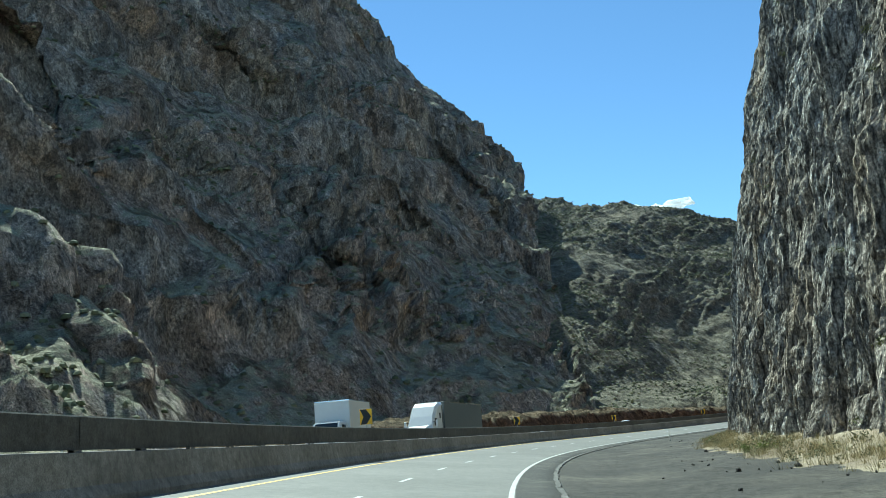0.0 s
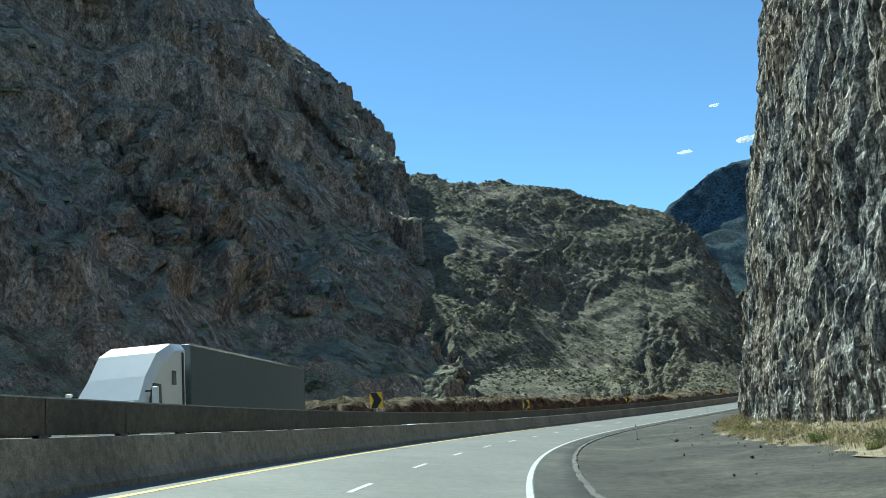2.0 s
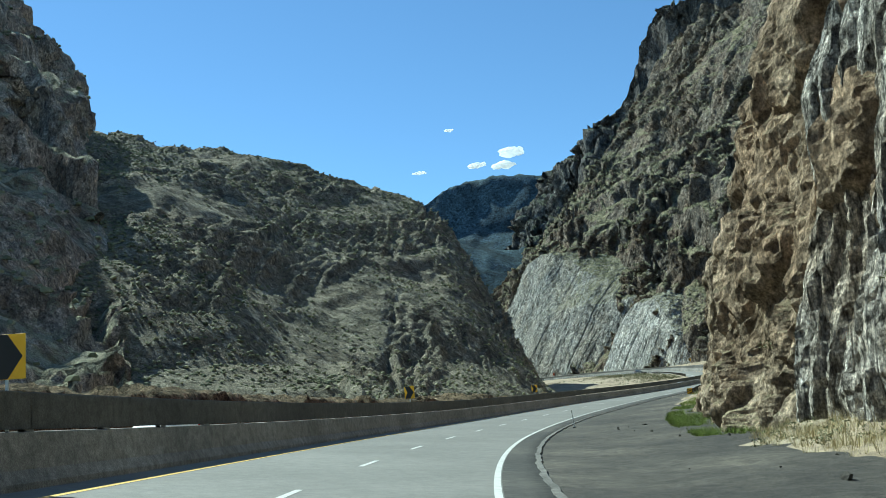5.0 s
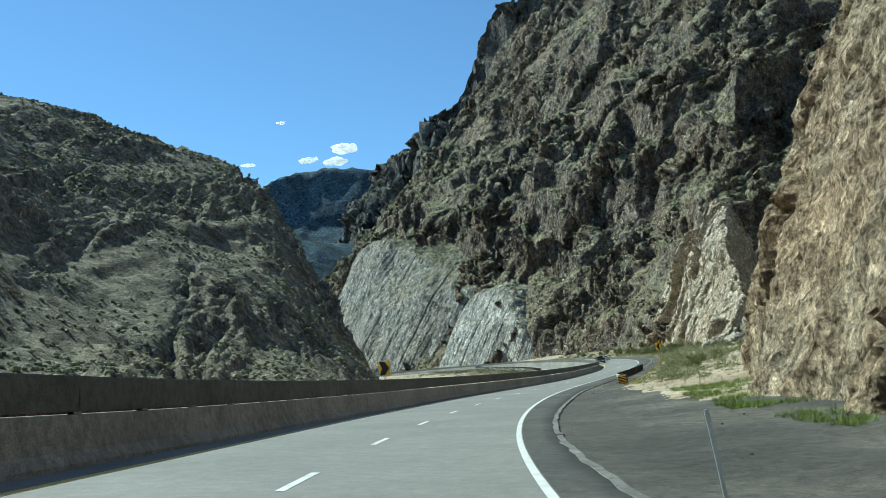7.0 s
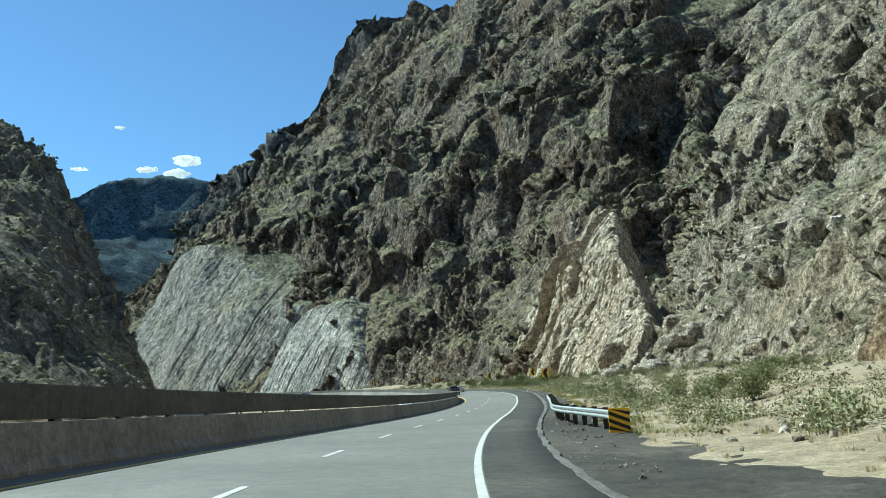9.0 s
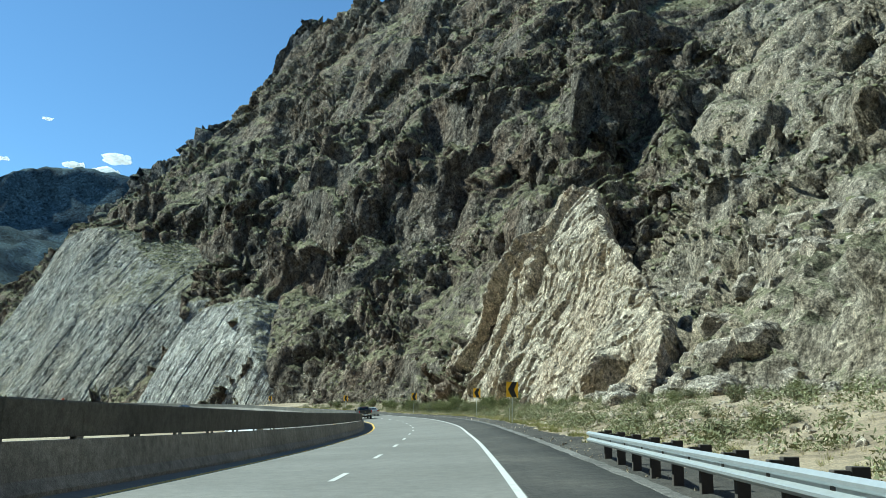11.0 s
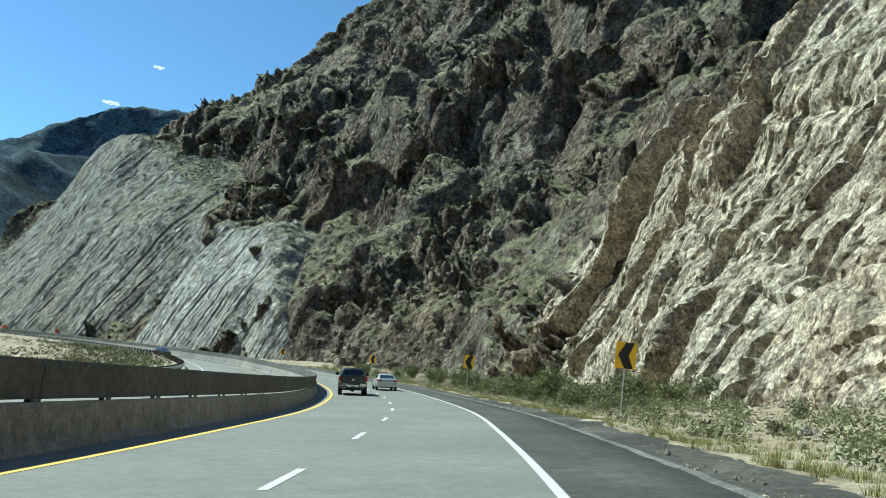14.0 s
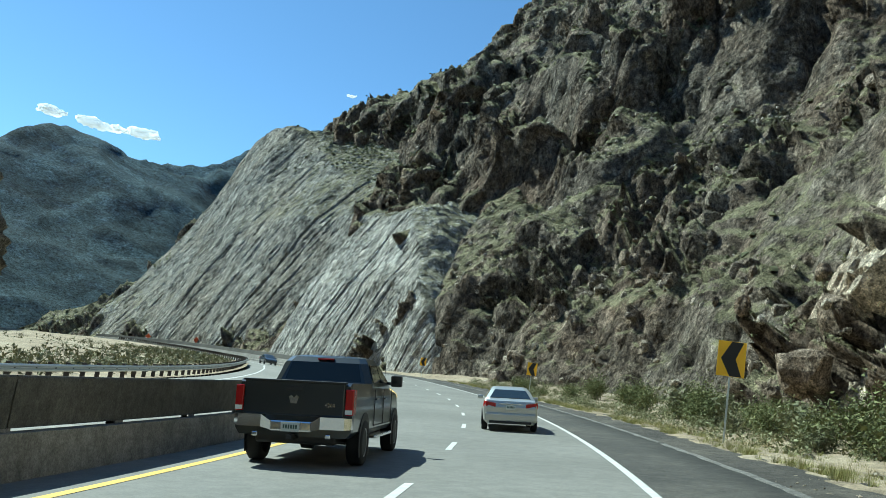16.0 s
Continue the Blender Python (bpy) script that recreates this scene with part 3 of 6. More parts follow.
main_south, P_ms = massif("mountain_slope", [
    (90, 172, -7, 142, 330, 4, 19, 49, 85, 140, 250), (124.5, 196.6, -7, 138, 330, 3, 18, 49, 84, 140, 250), (150, 218, -7, 130, 330, 12, 37, 67, 104, 159, 280), (182, 240, -6, 118, 330, 10, 50, 85, 124, 187, 309),
    (200, 262, -6, 108, 330, 17, 48, 86, 133, 204, 344), (226, 275, -6, 98, 330, 21, 43, 77, 133, 208, 335), (256, 291.5, -4, 86, 330, 19, 44, 62, 118, 190, 321), (274, 307, -4, 80, 330, 21, 45, 69, 120, 190, 319)],
    (0, 14, 30, 55, 90, 160, 290), M_tan, 0.8, beds(2.2, 9.0, 0.4, 9.0, 4.5, 34, 0.2), "sunlit tan rocky mountainside with scattered scrub", True, terrace=(26, 0.6, 0.15), ribs=(6, 40))
# dark clefts in the rib: place along the line at the foot, lean, half width, depth, how proud the rock beyond stands, from and to which height
CLEFTS = ((144.0, 0.85, 1.5, 4.5, 3.2, 11, 43), (89.0, 0.45, 1.7, 12.0, 1.0, -2, 13), (97.5, 0.32, 0.8, 2.6, 1.6, 24, 46), (91.0, 0.4, 0.6, 1.4, 0.8, 14, 22), (112.0, 0.5, 0.8, 1.8, 1.4, 22, 40),
          (66.0, 0.3, 0.5, 1.3, 0.7, 23, 30), (73.0, 0.4, 0.5, 1.2, 0.7, 2, 10), (39.5, 0.3, 3.8, 4.0, 2.0, 4.5, 12), (122.0, 0.7, 0.8, 1.6, 1.2, 5, 24), (81.0, 0.4, 0.5, 1.2, 0.7, 14, 27), (104.0, 0.5, 0.5, 1.2, 0.8, 4, 18))


def slabby(clefts, ledges):
    """A broad split face: flat slabs in courses, thin cracks round every block, long ledges across, and a few dark clefts."""
    def relief(p, u, v):
        flow = np.stack([u / 20, v / 24, 0 * u], -1)
        warp, drift = fbm(flow, 4, 0.5), fbm(flow * 1.2 + 7.7, 4, 0.5)
        d = 1.5 * fbm(np.stack([u / 17, v / 20, 0 * u + 2.2], -1), 3)
        for n, (apart, tall, deep, lean) in enumerate(((5.2, 7.0, 0.34, 0.55), (1.7, 3.2, 0.26, 0.5))):
            r = v / tall + 0.22 * u / tall + 1.1 * drift / tall**0.5 + 30
            j = np.floor(r)
            g = r - j
            c = (u + lean * v) / apart + 7 * hashed(j, j, 11 + n) + 0.8 * warp / apart**0.5 + 40
            i = np.floor(c)
            f = c - i
            crack = np.clip(1 - np.minimum(f, 1 - f) * apart / 0.4, 0, 1) * (hashed(i, j, 61 + n) > 0.4)
            bed = np.clip(1 - np.minimum(g, 1 - g) * tall / 0.4, 0, 1) * (hashed(j, i, 67 + n) > 0.62)
            d = d + deep * ((hashed(i, j, 3 + n) - 0.5) * 1.5 + (f - 0.5) * (hashed(i, j, 19 + n) - 0.62) * 1.5 + (g - 0.5) * (hashed(i, j, 29 + n) - 0.4) * 0.8 - 1.1 * np.maximum(crack, bed))
        for at, slope, deep in ledges:
            off = v - at - slope * u + 1.6 * drift
            d = d - deep * np.exp(-(off / 0.45) ** 2) + 0.5 * deep * np.clip(1 - np.abs(off + 1.6), 0, 1)
        for at, lean, half, deep, proud, low, high in clefts:
            side = (u + lean * v - at) / half + 0.5 * perlin(np.stack([u / 3, v / 3, 0 * u + 3], -1))
            ends = np.clip((v - low) / 2, 0, 1) * np.clip((high - v) / 2.5, 0, 1)
            d = d - deep * np.exp(-side**6) * ends + proud * ends * np.clip((side - 0.6) / 0.5, 0, 1) * np.exp(-np.maximum(side - 1.1, 0) * half / 3 / proud)
        taper = np.clip((u.max() - u) / 14, 0.05, 1) * np.clip(u / 6, 0.05, 1)
        return taper * (d + 0.12 * fbm(p / 0.9, 3, 0.6))
    return relief


rib, P_rib = massif("slab_rib", [
    (180, 250, -7, 120, 0.5, 9, 20, 45), (192, 261, -5, 120, 5, 10, 18, 42), (207, 271, -5, 120, 14, 10, 16, 38), (221, 284, -4, 120, 26, 7, 13, 35), (238, 298.5, -3.5, 120, 37, 6, 11, 31), (250, 309.5, -3, 119, 42.5, 4.5, 8, 26),
    (262, 320.5, -2.5, 116, 42, 5, 9.5, 25), (277, 336, -2, 108, 32, 5, 10.5, 23), (288, 350, -1.5, 98, 14, 7, 16, 30), (293, 358, -1, 90, 3, 10, 24, 44)],
    (0, 14, 30, 60), M_slab, 0.3, slabby(CLEFTS, ((9.3, 0.25, 0.5), (2.0, 0.22, 0.25), (18.0, 0.2, 0.3), (-8.0, 0.3, 0.3))), "pale tan slabby rib of rock in full sun", behind=(-0.3, -0.8, -1.3, -1.6, -1.6, -1.4, -1.0, -0.4, -0.2, -0.2), skew=0.55, jag=0.1)
main_north, P_mn = massif("mountain_face", [
    (250, 282, -4, 100, 330, 43, 78, 106, 149, 218, 339), (268, 307.5, -3, 78, 330, 19, 42, 69, 116, 190, 323), (272, 322, -2, 74, 330, 6, 14, 48, 94, 167, 304),
    (284, 345, -1, 74, 330, 14, 30, 54, 90, 150, 284), (302, 375, -0.5, 64, 330, 13, 33, 57, 75, 160, 279), (309, 410, 0, 58, 330, 6, 22, 44, 73, 185, 288),
    (311, 450, 0, 52, 312, 8, 15, 39, 79, 225, 313), (312, 500, 0, 44, 212, 16, 32, 55, 78, 250, 389), (310, 560, 0, 43, 146, 23, 45, 67, 95, 246, 417), (300, 620, 0, 55, 104, 26, 52, 75, 103, 248, 419), (292, 690, 0, 60, 66, 30, 60, 85, 114, 249, 419)],
    (0, 14, 30, 55, 90, 160, 290), M_main, 0.9, beds(2.3, 11.0, 0.5, 12.0, 4.0, 40, 0.16), "dark brown craggy mountain face with ledges and scrub", True, terrace=(36, 0.8, 0.3), ribs=(9, 62), skew=0.3)
slab_small, P_s1 = massif("small_grey_slab_cliff", [
    (322, 414, 0, 74, 1, 8, 18, 50), (312, 425, 0, 76, 5, 4, 14, 46), (309.5, 434, 0, 79, 14, 3, 12, 44), (309.5, 445, 0, 82, 26, 4, 12, 44), (309.5, 455, 0, 84, 35, 3, 14, 44), (309.5, 465, 0, 85, 38.5, 5, 16, 43),
    (309.5, 475, 0, 86, 37, 5, 15, 42), (310.5, 486, 0, 86, 22, 5, 13, 41), (312, 496, 0, 85, 5, 5, 13, 42), (314, 504, 0, 84, 1, 5, 13, 44)],
    (0, 20, 42, 90), M_sunlit_grey, 0.42, joints(0.12, 1.9, 0.48, 9.0, 0.6, 3.5, (2.6, 1.0, 0.5), 0.25, 0.4, 0.15), "grey fluted slab cliff by the road bend, lightened as sunlit", behind=(-0.3, -0.1, 0.1, 0.2, 0.2, 0.15, 0.0, -0.3, -0.35, -0.35), skew=0.528, jag=0.1)
slab_big, P_s2 = massif("large_grey_slab_cliff", [
    (336, 462, 0, 70, 34, 7, 13, 35, 64), (325, 486, 0, 70, 45, 6, 11, 34, 62), (318, 505, 0, 70, 55, 6, 14, 33, 59), (312.5, 525, 0, 70, 64, 7, 15, 33, 54), (310, 546, 0, 70, 74, 8, 18, 33, 47),
    (308.5, 562, 0, 69, 80, 8, 18, 29, 44), (307, 576, 0, 68, 82, 11, 22, 30, 44), (305.5, 590, 0, 66, 78, 12, 24, 34, 48), (304, 604, 0, 64, 52, 13, 27, 42, 60), (302, 618, 0, 62, 24, 14, 29, 46, 70), (300, 630, 0, 60, 2, 14, 30, 50, 74)],
    (0, 20, 42, 66, 97), M_grey, 0.55, joints(0.14, 2.1, 0.48, 10.0, 0.6, 4.5, (2.6, 1.0, 0.5), 0.25, 0.4, 0.15), "large pale grey slanting slab cliff above the road bend", behind=(0.35, 0.4, 0.45, 0.45, 0.35, 0.2, 0.0, -0.2, -0.35, -0.35, -0.35), skew=0.528)
left_mountain, P_lm = massif("shaded_mountain", [
    (-60, -60, -5, -80, 340, 25, 50, 80, 110, 150, 220), (-56, 20, -5, -70, 340, 25, 50, 80, 110, 150, 220), (-46, 110, -5, -45, 340, 30, 58, 90, 125, 170, 230), (-32, 172, -5, -12, 340, 36, 66, 120, 175, 235, 310),
    (-13, 210, -5, -4, 265, 32, 54, 112, 185, 255, 320), (6, 225, -5, 0, 214, 38, 72, 130, 215, 300, 400), (24, 232, -5, 3, 170, 52, 90, 155, 255, 330, 430), (42, 240, -5, 3, 140, 70, 112, 175, 280, 360, 460)],
    (0, 25, 50, 90, 150, 220, 300), M_left, 1.22, beds(2.6, 19.0, -0.15, 22.0, 9.0, 75, 0.12), "dark shaded canyon mountain with rust patches and ledges", True, terrace=(46, 0.55, 0.05), ribs=(16, 90))
hill, P_hl = massif("scrub_hill", [
    (26, 234, -5, 4, 150, 43, 70, 118, 179, 244, 305), (60, 252, -5, 8, 128, 42, 68, 108, 167, 242, 310), (85, 266, -5, 14, 114, 46, 84, 130, 183, 234, 301),
    (112, 284, -5, 20, 98, 38, 72, 123, 178, 231, 301), (140, 303, -5, 22, 80, 38, 65, 112, 170, 230, 300), (170, 335, -5, 20, 50, 28, 64, 119, 170, 230, 300), (195, 378, -5, 15, 24, 24, 66, 120, 170, 230, 300), (238, 445, -5, 5, 13, 20, 60, 120, 170, 230, 300)],
    (0, 12, 30, 55, 85, 115, 142), M_hill, 1.0, beds(1.1, 10.0, -0.5, 7.0, 1.8, 46, 0.16), "dark rocky hill with pale dry scrub on its slopes", True, terrace=(24, 0.18, 0.28), ribs=(3.2, 55))
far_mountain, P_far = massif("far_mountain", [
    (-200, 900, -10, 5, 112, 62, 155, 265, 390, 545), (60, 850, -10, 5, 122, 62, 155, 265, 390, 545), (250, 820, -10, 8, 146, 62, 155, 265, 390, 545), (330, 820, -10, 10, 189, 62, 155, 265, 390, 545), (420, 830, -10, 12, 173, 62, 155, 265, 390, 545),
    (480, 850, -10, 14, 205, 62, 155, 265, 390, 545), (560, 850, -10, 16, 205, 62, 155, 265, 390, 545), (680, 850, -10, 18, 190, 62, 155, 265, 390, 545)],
    (0, 40, 100, 170, 250, 350), M_far, 5.0, crags(11.0, 0.5, 0.5, 170, 18.0, (1, 1, 0.7)), "distant mountain ridge tinted blue-green for haze", True)
high_mountain, P_high = massif("high_cliff_mountain", [
    (628, 1168, 50, 45, 150, 86, 172, 261, 285, 300), (633, 1079, 50, 45, 239, 86, 172, 261, 285, 300), (615, 935, 50, 45, 302, 86, 172, 261, 285, 300), (652, 897, 50, 45, 350, 86, 172, 261, 285, 300),
    (658, 848, 50, 45, 408, 86, 172, 261, 285, 300), (666, 802, 50, 45, 458, 86, 172, 261, 285, 300), (748, 718, 50, 45, 474, 86, 172, 261, 285, 300), (848, 588, 50, 45, 474, 86, 172, 261, 285, 300)],
    (0, 100, 200, 300, 400, 500), M_high, 3.4, beds(9.0, 46.0, 0.4, 50.0, 12.0, 150, 0.2), "high dark cliff mountain far behind the nearer face", True, terrace=(110, 0.7, 0.2), ribs=(20, 150), jag=0.02)
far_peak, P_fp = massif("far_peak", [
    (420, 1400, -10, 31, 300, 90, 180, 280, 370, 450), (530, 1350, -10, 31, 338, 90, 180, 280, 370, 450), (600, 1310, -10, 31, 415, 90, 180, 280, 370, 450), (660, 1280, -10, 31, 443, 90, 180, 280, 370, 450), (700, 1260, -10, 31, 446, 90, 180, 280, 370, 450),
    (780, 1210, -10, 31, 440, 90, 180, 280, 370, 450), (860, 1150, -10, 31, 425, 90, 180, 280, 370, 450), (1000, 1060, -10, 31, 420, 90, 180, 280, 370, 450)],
    (0, 60, 140, 230, 320, 460), M_far, 7.0, crags(13.0, 0.6, 0.6, 190, 24.0, (1, 1, 0.7)), "distant mountain peak tinted blue for haze under small clouds", True)

# ---- ground and road ----
def ground_sheet():
    near = np.r_[-4500, -2500, -1500, -900, -600, np.arange(-450, 900, 12.0), 1100, 1500, 2200, 3200, 4800]
    x, y = np.meshgrid(near, near, indexing="ij")
    d2 = (x[..., None] - AXIS[::12, 0]) ** 2 + (y[..., None] - AXIS[::12, 1]) ** 2
    k = d2.argmin(-1)
    z = AXIS[::12, 2][k] - 1.6 - 0.02 * np.minimum(np.sqrt(d2.min(-1)), 200)
    z = z + 0.5 * fbm(np.stack([x, y, 0 * x], -1) * 0.03, 3)
    return grid_mesh("ground", np.stack([x, y, z], -1))


ground = tagged(laid("ground", ground_sheet(), M_dirt), "dry stony canyon floor", "ground", kind="structure")
road = tagged(strip("road", -120, 700, (-7.9, -6.2, -2.55, 1.1, 1.2), (0, 0, 0, 0, 0), M_road), "worn pale concrete highway lanes", "road", kind="structure")


def smoothstep(a, b, x):
    t = np.clip((x - a) / (b - a), 0, 1)
    return t * t * (3 - 2 * t)


def gutter_o(s):
    """Where the asphalt of the shoulder ends."""
    s = np.asarray(s, float)
    return 2.45 - 0.3 * smoothstep(80, 120, s) + 0.7 * smoothstep(195, 235, s) + 0.75 * smoothstep(240, 300, s) + 0.04 * np.sin(s * 1.9) * np.sin(s * 0.7)


s = np.linspace(-120, 700, 1100)
shoulder = tagged(laid("road_shoulder", grid_mesh("road_shoulder", np.stack([road_at(s, 1.2, -0.002), road_at(s, 1.2 + 0.5 * (gutter_o(s) - 1.2), -0.008), road_at(s, gutter_o(s) + 0.02, -0.015), road_at(s, gutter_o(s) + 0.1, -0.4)], 1)), M_shoulder), "dark asphalt road shoulder", "road shoulder", kind="structure")


def opposite_lift(s):
    """The other lanes climb with the bank on the right-hand bend and lie lower on the left-hand one."""
    return 0.3 - 0.8 * smoothstep(190, 270, s)


far_s = np.linspace(-120, 700, 820)
far_road = tagged(laid("opposite_road", grid_mesh("opposite_road", np.stack([road_at(far_s, o, opposite_lift(far_s) + d) for o, d in ((-20.5, -0.7), (-19.5, 0), (-9.2, 0), (-7.7, -0.05))], 1)), M_road), "worn pale concrete lanes beyond the median barrier", "road", kind="structure")


def verge(name, s0, s1, inner, outer, lift, mat, label, step=0.8, across=40):
    """Loose ground beside the road between two offsets, each a function of the arc length."""
    s = np.arange(s0, s1, step)
    f = np.linspace(0, 1, across) ** 1.3
    a, b = inner(s)[:, None], outer(s)[:, None]
    oo = a + (b - a) * f
    ss = s[:, None] + 0 * oo
    p = road_at(ss, oo, 0.0)
    p[..., 2] += lift(ss, oo) + 0.12 * fbm(p * 0.5, 4) * np.clip(np.minimum(np.abs(oo - 2.4), np.abs(oo + 20.2)) / 1.5 - 0.6, 0, 1)
    return tagged(laid(name, grid_mesh(name, p), mat), label, "verge", kind="structure")


def dirt_o(s):
    """Where the dark gravel gives way to dirt."""
    return 5.1 + 0.6 * (1 - smoothstep(250, 330, s)) + 2.3 * (1 - smoothstep(228, 246, s)) + 20 * (1 - smoothstep(190, 222, s)) + 0.55 * fbm(np.stack([s / 4, 0 * s, 0 * s], -1), 4)


def right_lift(s, o):
    """How the ground climbs from the shoulder to the rocks."""
    flat = 0.012 * (o - 4.6) + 0.5 * smoothstep(12, 20, o)
    climb = 0.03 * (o - 4.6) + 1.9 * smoothstep(6.5, 19, o)
    k = smoothstep(205, 285, s) * (1 - 0.45 * smoothstep(360, 430, s))
    return -0.03 + flat * (1 - k) + climb * k


apron = verge("gravel_apron", -100, 640, gutter_o, lambda s: np.where(s < 190, 40.0, np.minimum(dirt_o(s) + 1.2, 40.0)), right_lift, M_gravel, "dark gravel beside the shoulder and in the pull-out")
bank = verge("dirt_bank", 186, 640, lambda s: np.minimum(dirt_o(s), 38.0), lambda s: 42.0 + 0 * s, lambda s, o: right_lift(s, o) - 0.04 + 0.07 * np.clip((o - np.minimum(dirt_o(s), 38.0)) / 0.5, 0, 1), M_dirt, "dry grassy dirt bank beside the shoulder")


def left_lift(s, o):
    return opposite_lift(s) - 0.05 - 0.05 * (-20 - o)


left_bank = verge("far_dirt_bank", -100, 640, lambda s: -20.2 + 0 * s, lambda s: -50.0 + 0 * s, left_lift, M_dirt, "pale dirt bank beyond the opposite lanes", 1.6, 24)

BARRIER_O = -7.55


def swept(name, prof, s0, s1, o, step=1.5, smooth=False):
    """A profile (offset, height) swept along the road."""
    s = np.arange(s0, s1, step)
    p = np.stack([road_at(s, o + a, b) for a, b in prof], 1)
    return grid_mesh(name, p, smooth)


def barrier_lift(s):
    """The median sinks a little below the banked lanes on the left-hand bend."""
    return 0.05 - 0.05 * smoothstep(110, 200, s) - 0.34 * smoothstep(338, 415, s)


def along_barrier(name, prof, s0, s1, step):
    s = np.linspace(s0, s1, max(2, int(round((s1 - s0) / step)) + 1))
    return grid_mesh(name, np.stack([road_at(s, BARRIER_O + a, b + barrier_lift(s)) for a, b in prof], 1), False)


median = tagged(new("median_barrier"), "long weathered concrete median barrier with a darker glare screen", "barrier", kind="structure")
laid("barrier_base", along_barrier("barrier_base", [(-0.42, -0.2), (-0.42, 0.08), (-0.30, 0.30), (-0.22, 0.95), (0.22, 0.95), (0.30, 0.30), (0.42, 0.08), (0.42, -0.2)], -120, 690, 1.5), M_barrier, median)
PANEL = 3.2
for k in range(253):                                   # panels of the glare screen, on small feet over a thin gap
    s = -120 + PANEL * k
    panel = laid("glare_panel", along_barrier("glare_panel", [(-0.075, 1.0), (-0.07, 1.66), (-0.05, 1.69), (0.05, 1.69), (0.07, 1.66), (0.075, 1.0), (-0.075, 1.0)], s + 0.012, s + PANEL - 0.012, 1.6), M_screen, median)
    laid("panel_foot", along_barrier("panel_foot", [(-0.07, 0.94), (-0.07, 1.005), (0.07, 1.005), (0.07, 0.94)], s + PANEL - 0.22, s + PANEL + 0.1, 1.0), M_barrier, panel)


def line(name, mat, o, w, s0, s1, step=2.0, lift=0.006):
    return laid(name, swept(name, [(-w / 2, lift), (w / 2, lift)], s0, s1, o, step), mat, road)


line("edge_line", M_white, 1.1, 0.15, -110, 690)
line("yellow_line", M_yellow, -6.2, 0.18, -110, 690)
for k in range(-6, 62):
    s = 412.5 - 9.8 * 42 + 9.8 * k
    line("lane_mark", M_white, -2.55, 0.14, s - 1.35, s + 1.36, 0.9)
for o, mat in ((-9.6, M_yellow), (-18.2, M_white)):
    laid("opposite_line", grid_mesh("opposite_line", np.stack([road_at(far_s, o + d, opposite_lift(far_s) + 0.006) for d in (-0.09, 0.09)], 1)), mat, far_road)


# broken concrete edge of the old pavement, between shoulder and gravel, in lengths
rng = np.random.default_rng(3)
s0 = -100.0
while s0 < 520:
    s1 = s0 + rng.uniform(3.0, 8.0)
    s = np.linspace(s0, s1, int((s1 - s0) / 0.5) + 2)
    wide = 0.10 + 0.07 * smoothstep(270, 300, s) - 0.08 * smoothstep(345, 375, s) + 0.05 * perlin(np.stack([s * 1.1, 0 * s, 0 * s], -1))
    laid("gutter_edge", grid_mesh("gutter_edge", np.stack([road_at(s, gutter_o(s) + a * wide + 0.08, b) for a, b in ((-1.0, -0.03), (-0.85, 0.004), (0.8, 0.006), (1.1, -0.07))], 1), False), M_gutter, shoulder, "broken pale pavement edge")
    s0 = s1 + (rng.uniform(0.01, 0.04) if rng.uniform() < 0.85 else rng.uniform(0.2, 0.6))

# rusty cut bank beyond the opposite lanes
foot_s = np.array([70.0, 100, 130, 160, 190, 220, 250, 280, 305])
foot = road_at(foot_s, -23.5, opposite_lift(foot_s) - 1.0)
cut_bank, P_bank = massif("rusty_cut_bank", [(x, y, z, heading(q) - 92, c, 1.8, 4.0, 20) for (x, y, z), q, c in zip(foot.tolist(), foot_s.tolist(), (1.6, 3.6, 4.3, 4.4, 4.0, 3.2, 2.6, 1.8, 0.5))],
    (0, 4, 7, 20), M_red, 0.7, crags(0.5, 0.5, 0.25, 9, 1.8), "rust-brown cut bank of broken rock beyond the opposite lanes", True, behind=(-0.12,) * 9, jag=0.12)

# ---- vehicles ----
M_glass = plain("tinted_glass", (0.015, 0.02, 0.022), 0.06, grain=0.05)
M_tyre = plain("tyre_rubber", (0.018, 0.018, 0.018), 0.85, scale=20)
M_rim = plain("alloy_rim", (0.45, 0.45, 0.46), 0.3, 0.9)
M_chrome = plain("chrome", (0.75, 0.75, 0.76), 0.12, 1.0, grain=0.03)
M_black = plain("black_plastic", (0.02, 0.02, 0.02), 0.6)
M_red = plain("red_lamp", (0.35, 0.012, 0.012), 0.15, scale=30)
M_amber = plain("clear_lamp", (0.7, 0.7, 0.68), 0.12, scale=30)
M_plate = plain("pale_plate", (0.62, 0.64, 0.60), 0.5)
M_plate_ink = plain("plate_ink", (0.05, 0.09, 0.07), 0.6)


def paint(name, colour, rough=0.28, metal=0.35):
    m = plain(name, colour, rough, metal, 0.06, 2.0)
    b = m.node_tree.nodes["Principled BSDF"]
    b.inputs["Coat Weight"].default_value = 0.6
    b.inputs["Coat Roughness"].default_value = 0.08
    return m


M_dark_paint = paint("dark_grey_paint", (0.028, 0.033, 0.036))
M_silver = paint("champagne_silver_paint", (0.52, 0.52, 0.48), 0.35, 0.6)
M_white_paint = paint("white_paint", (0.78, 0.78, 0.77), 0.35, 0.0)
M_trailer = plain("dark_trailer_panel", (0.10, 0.12, 0.13), 0.5, 0.2)


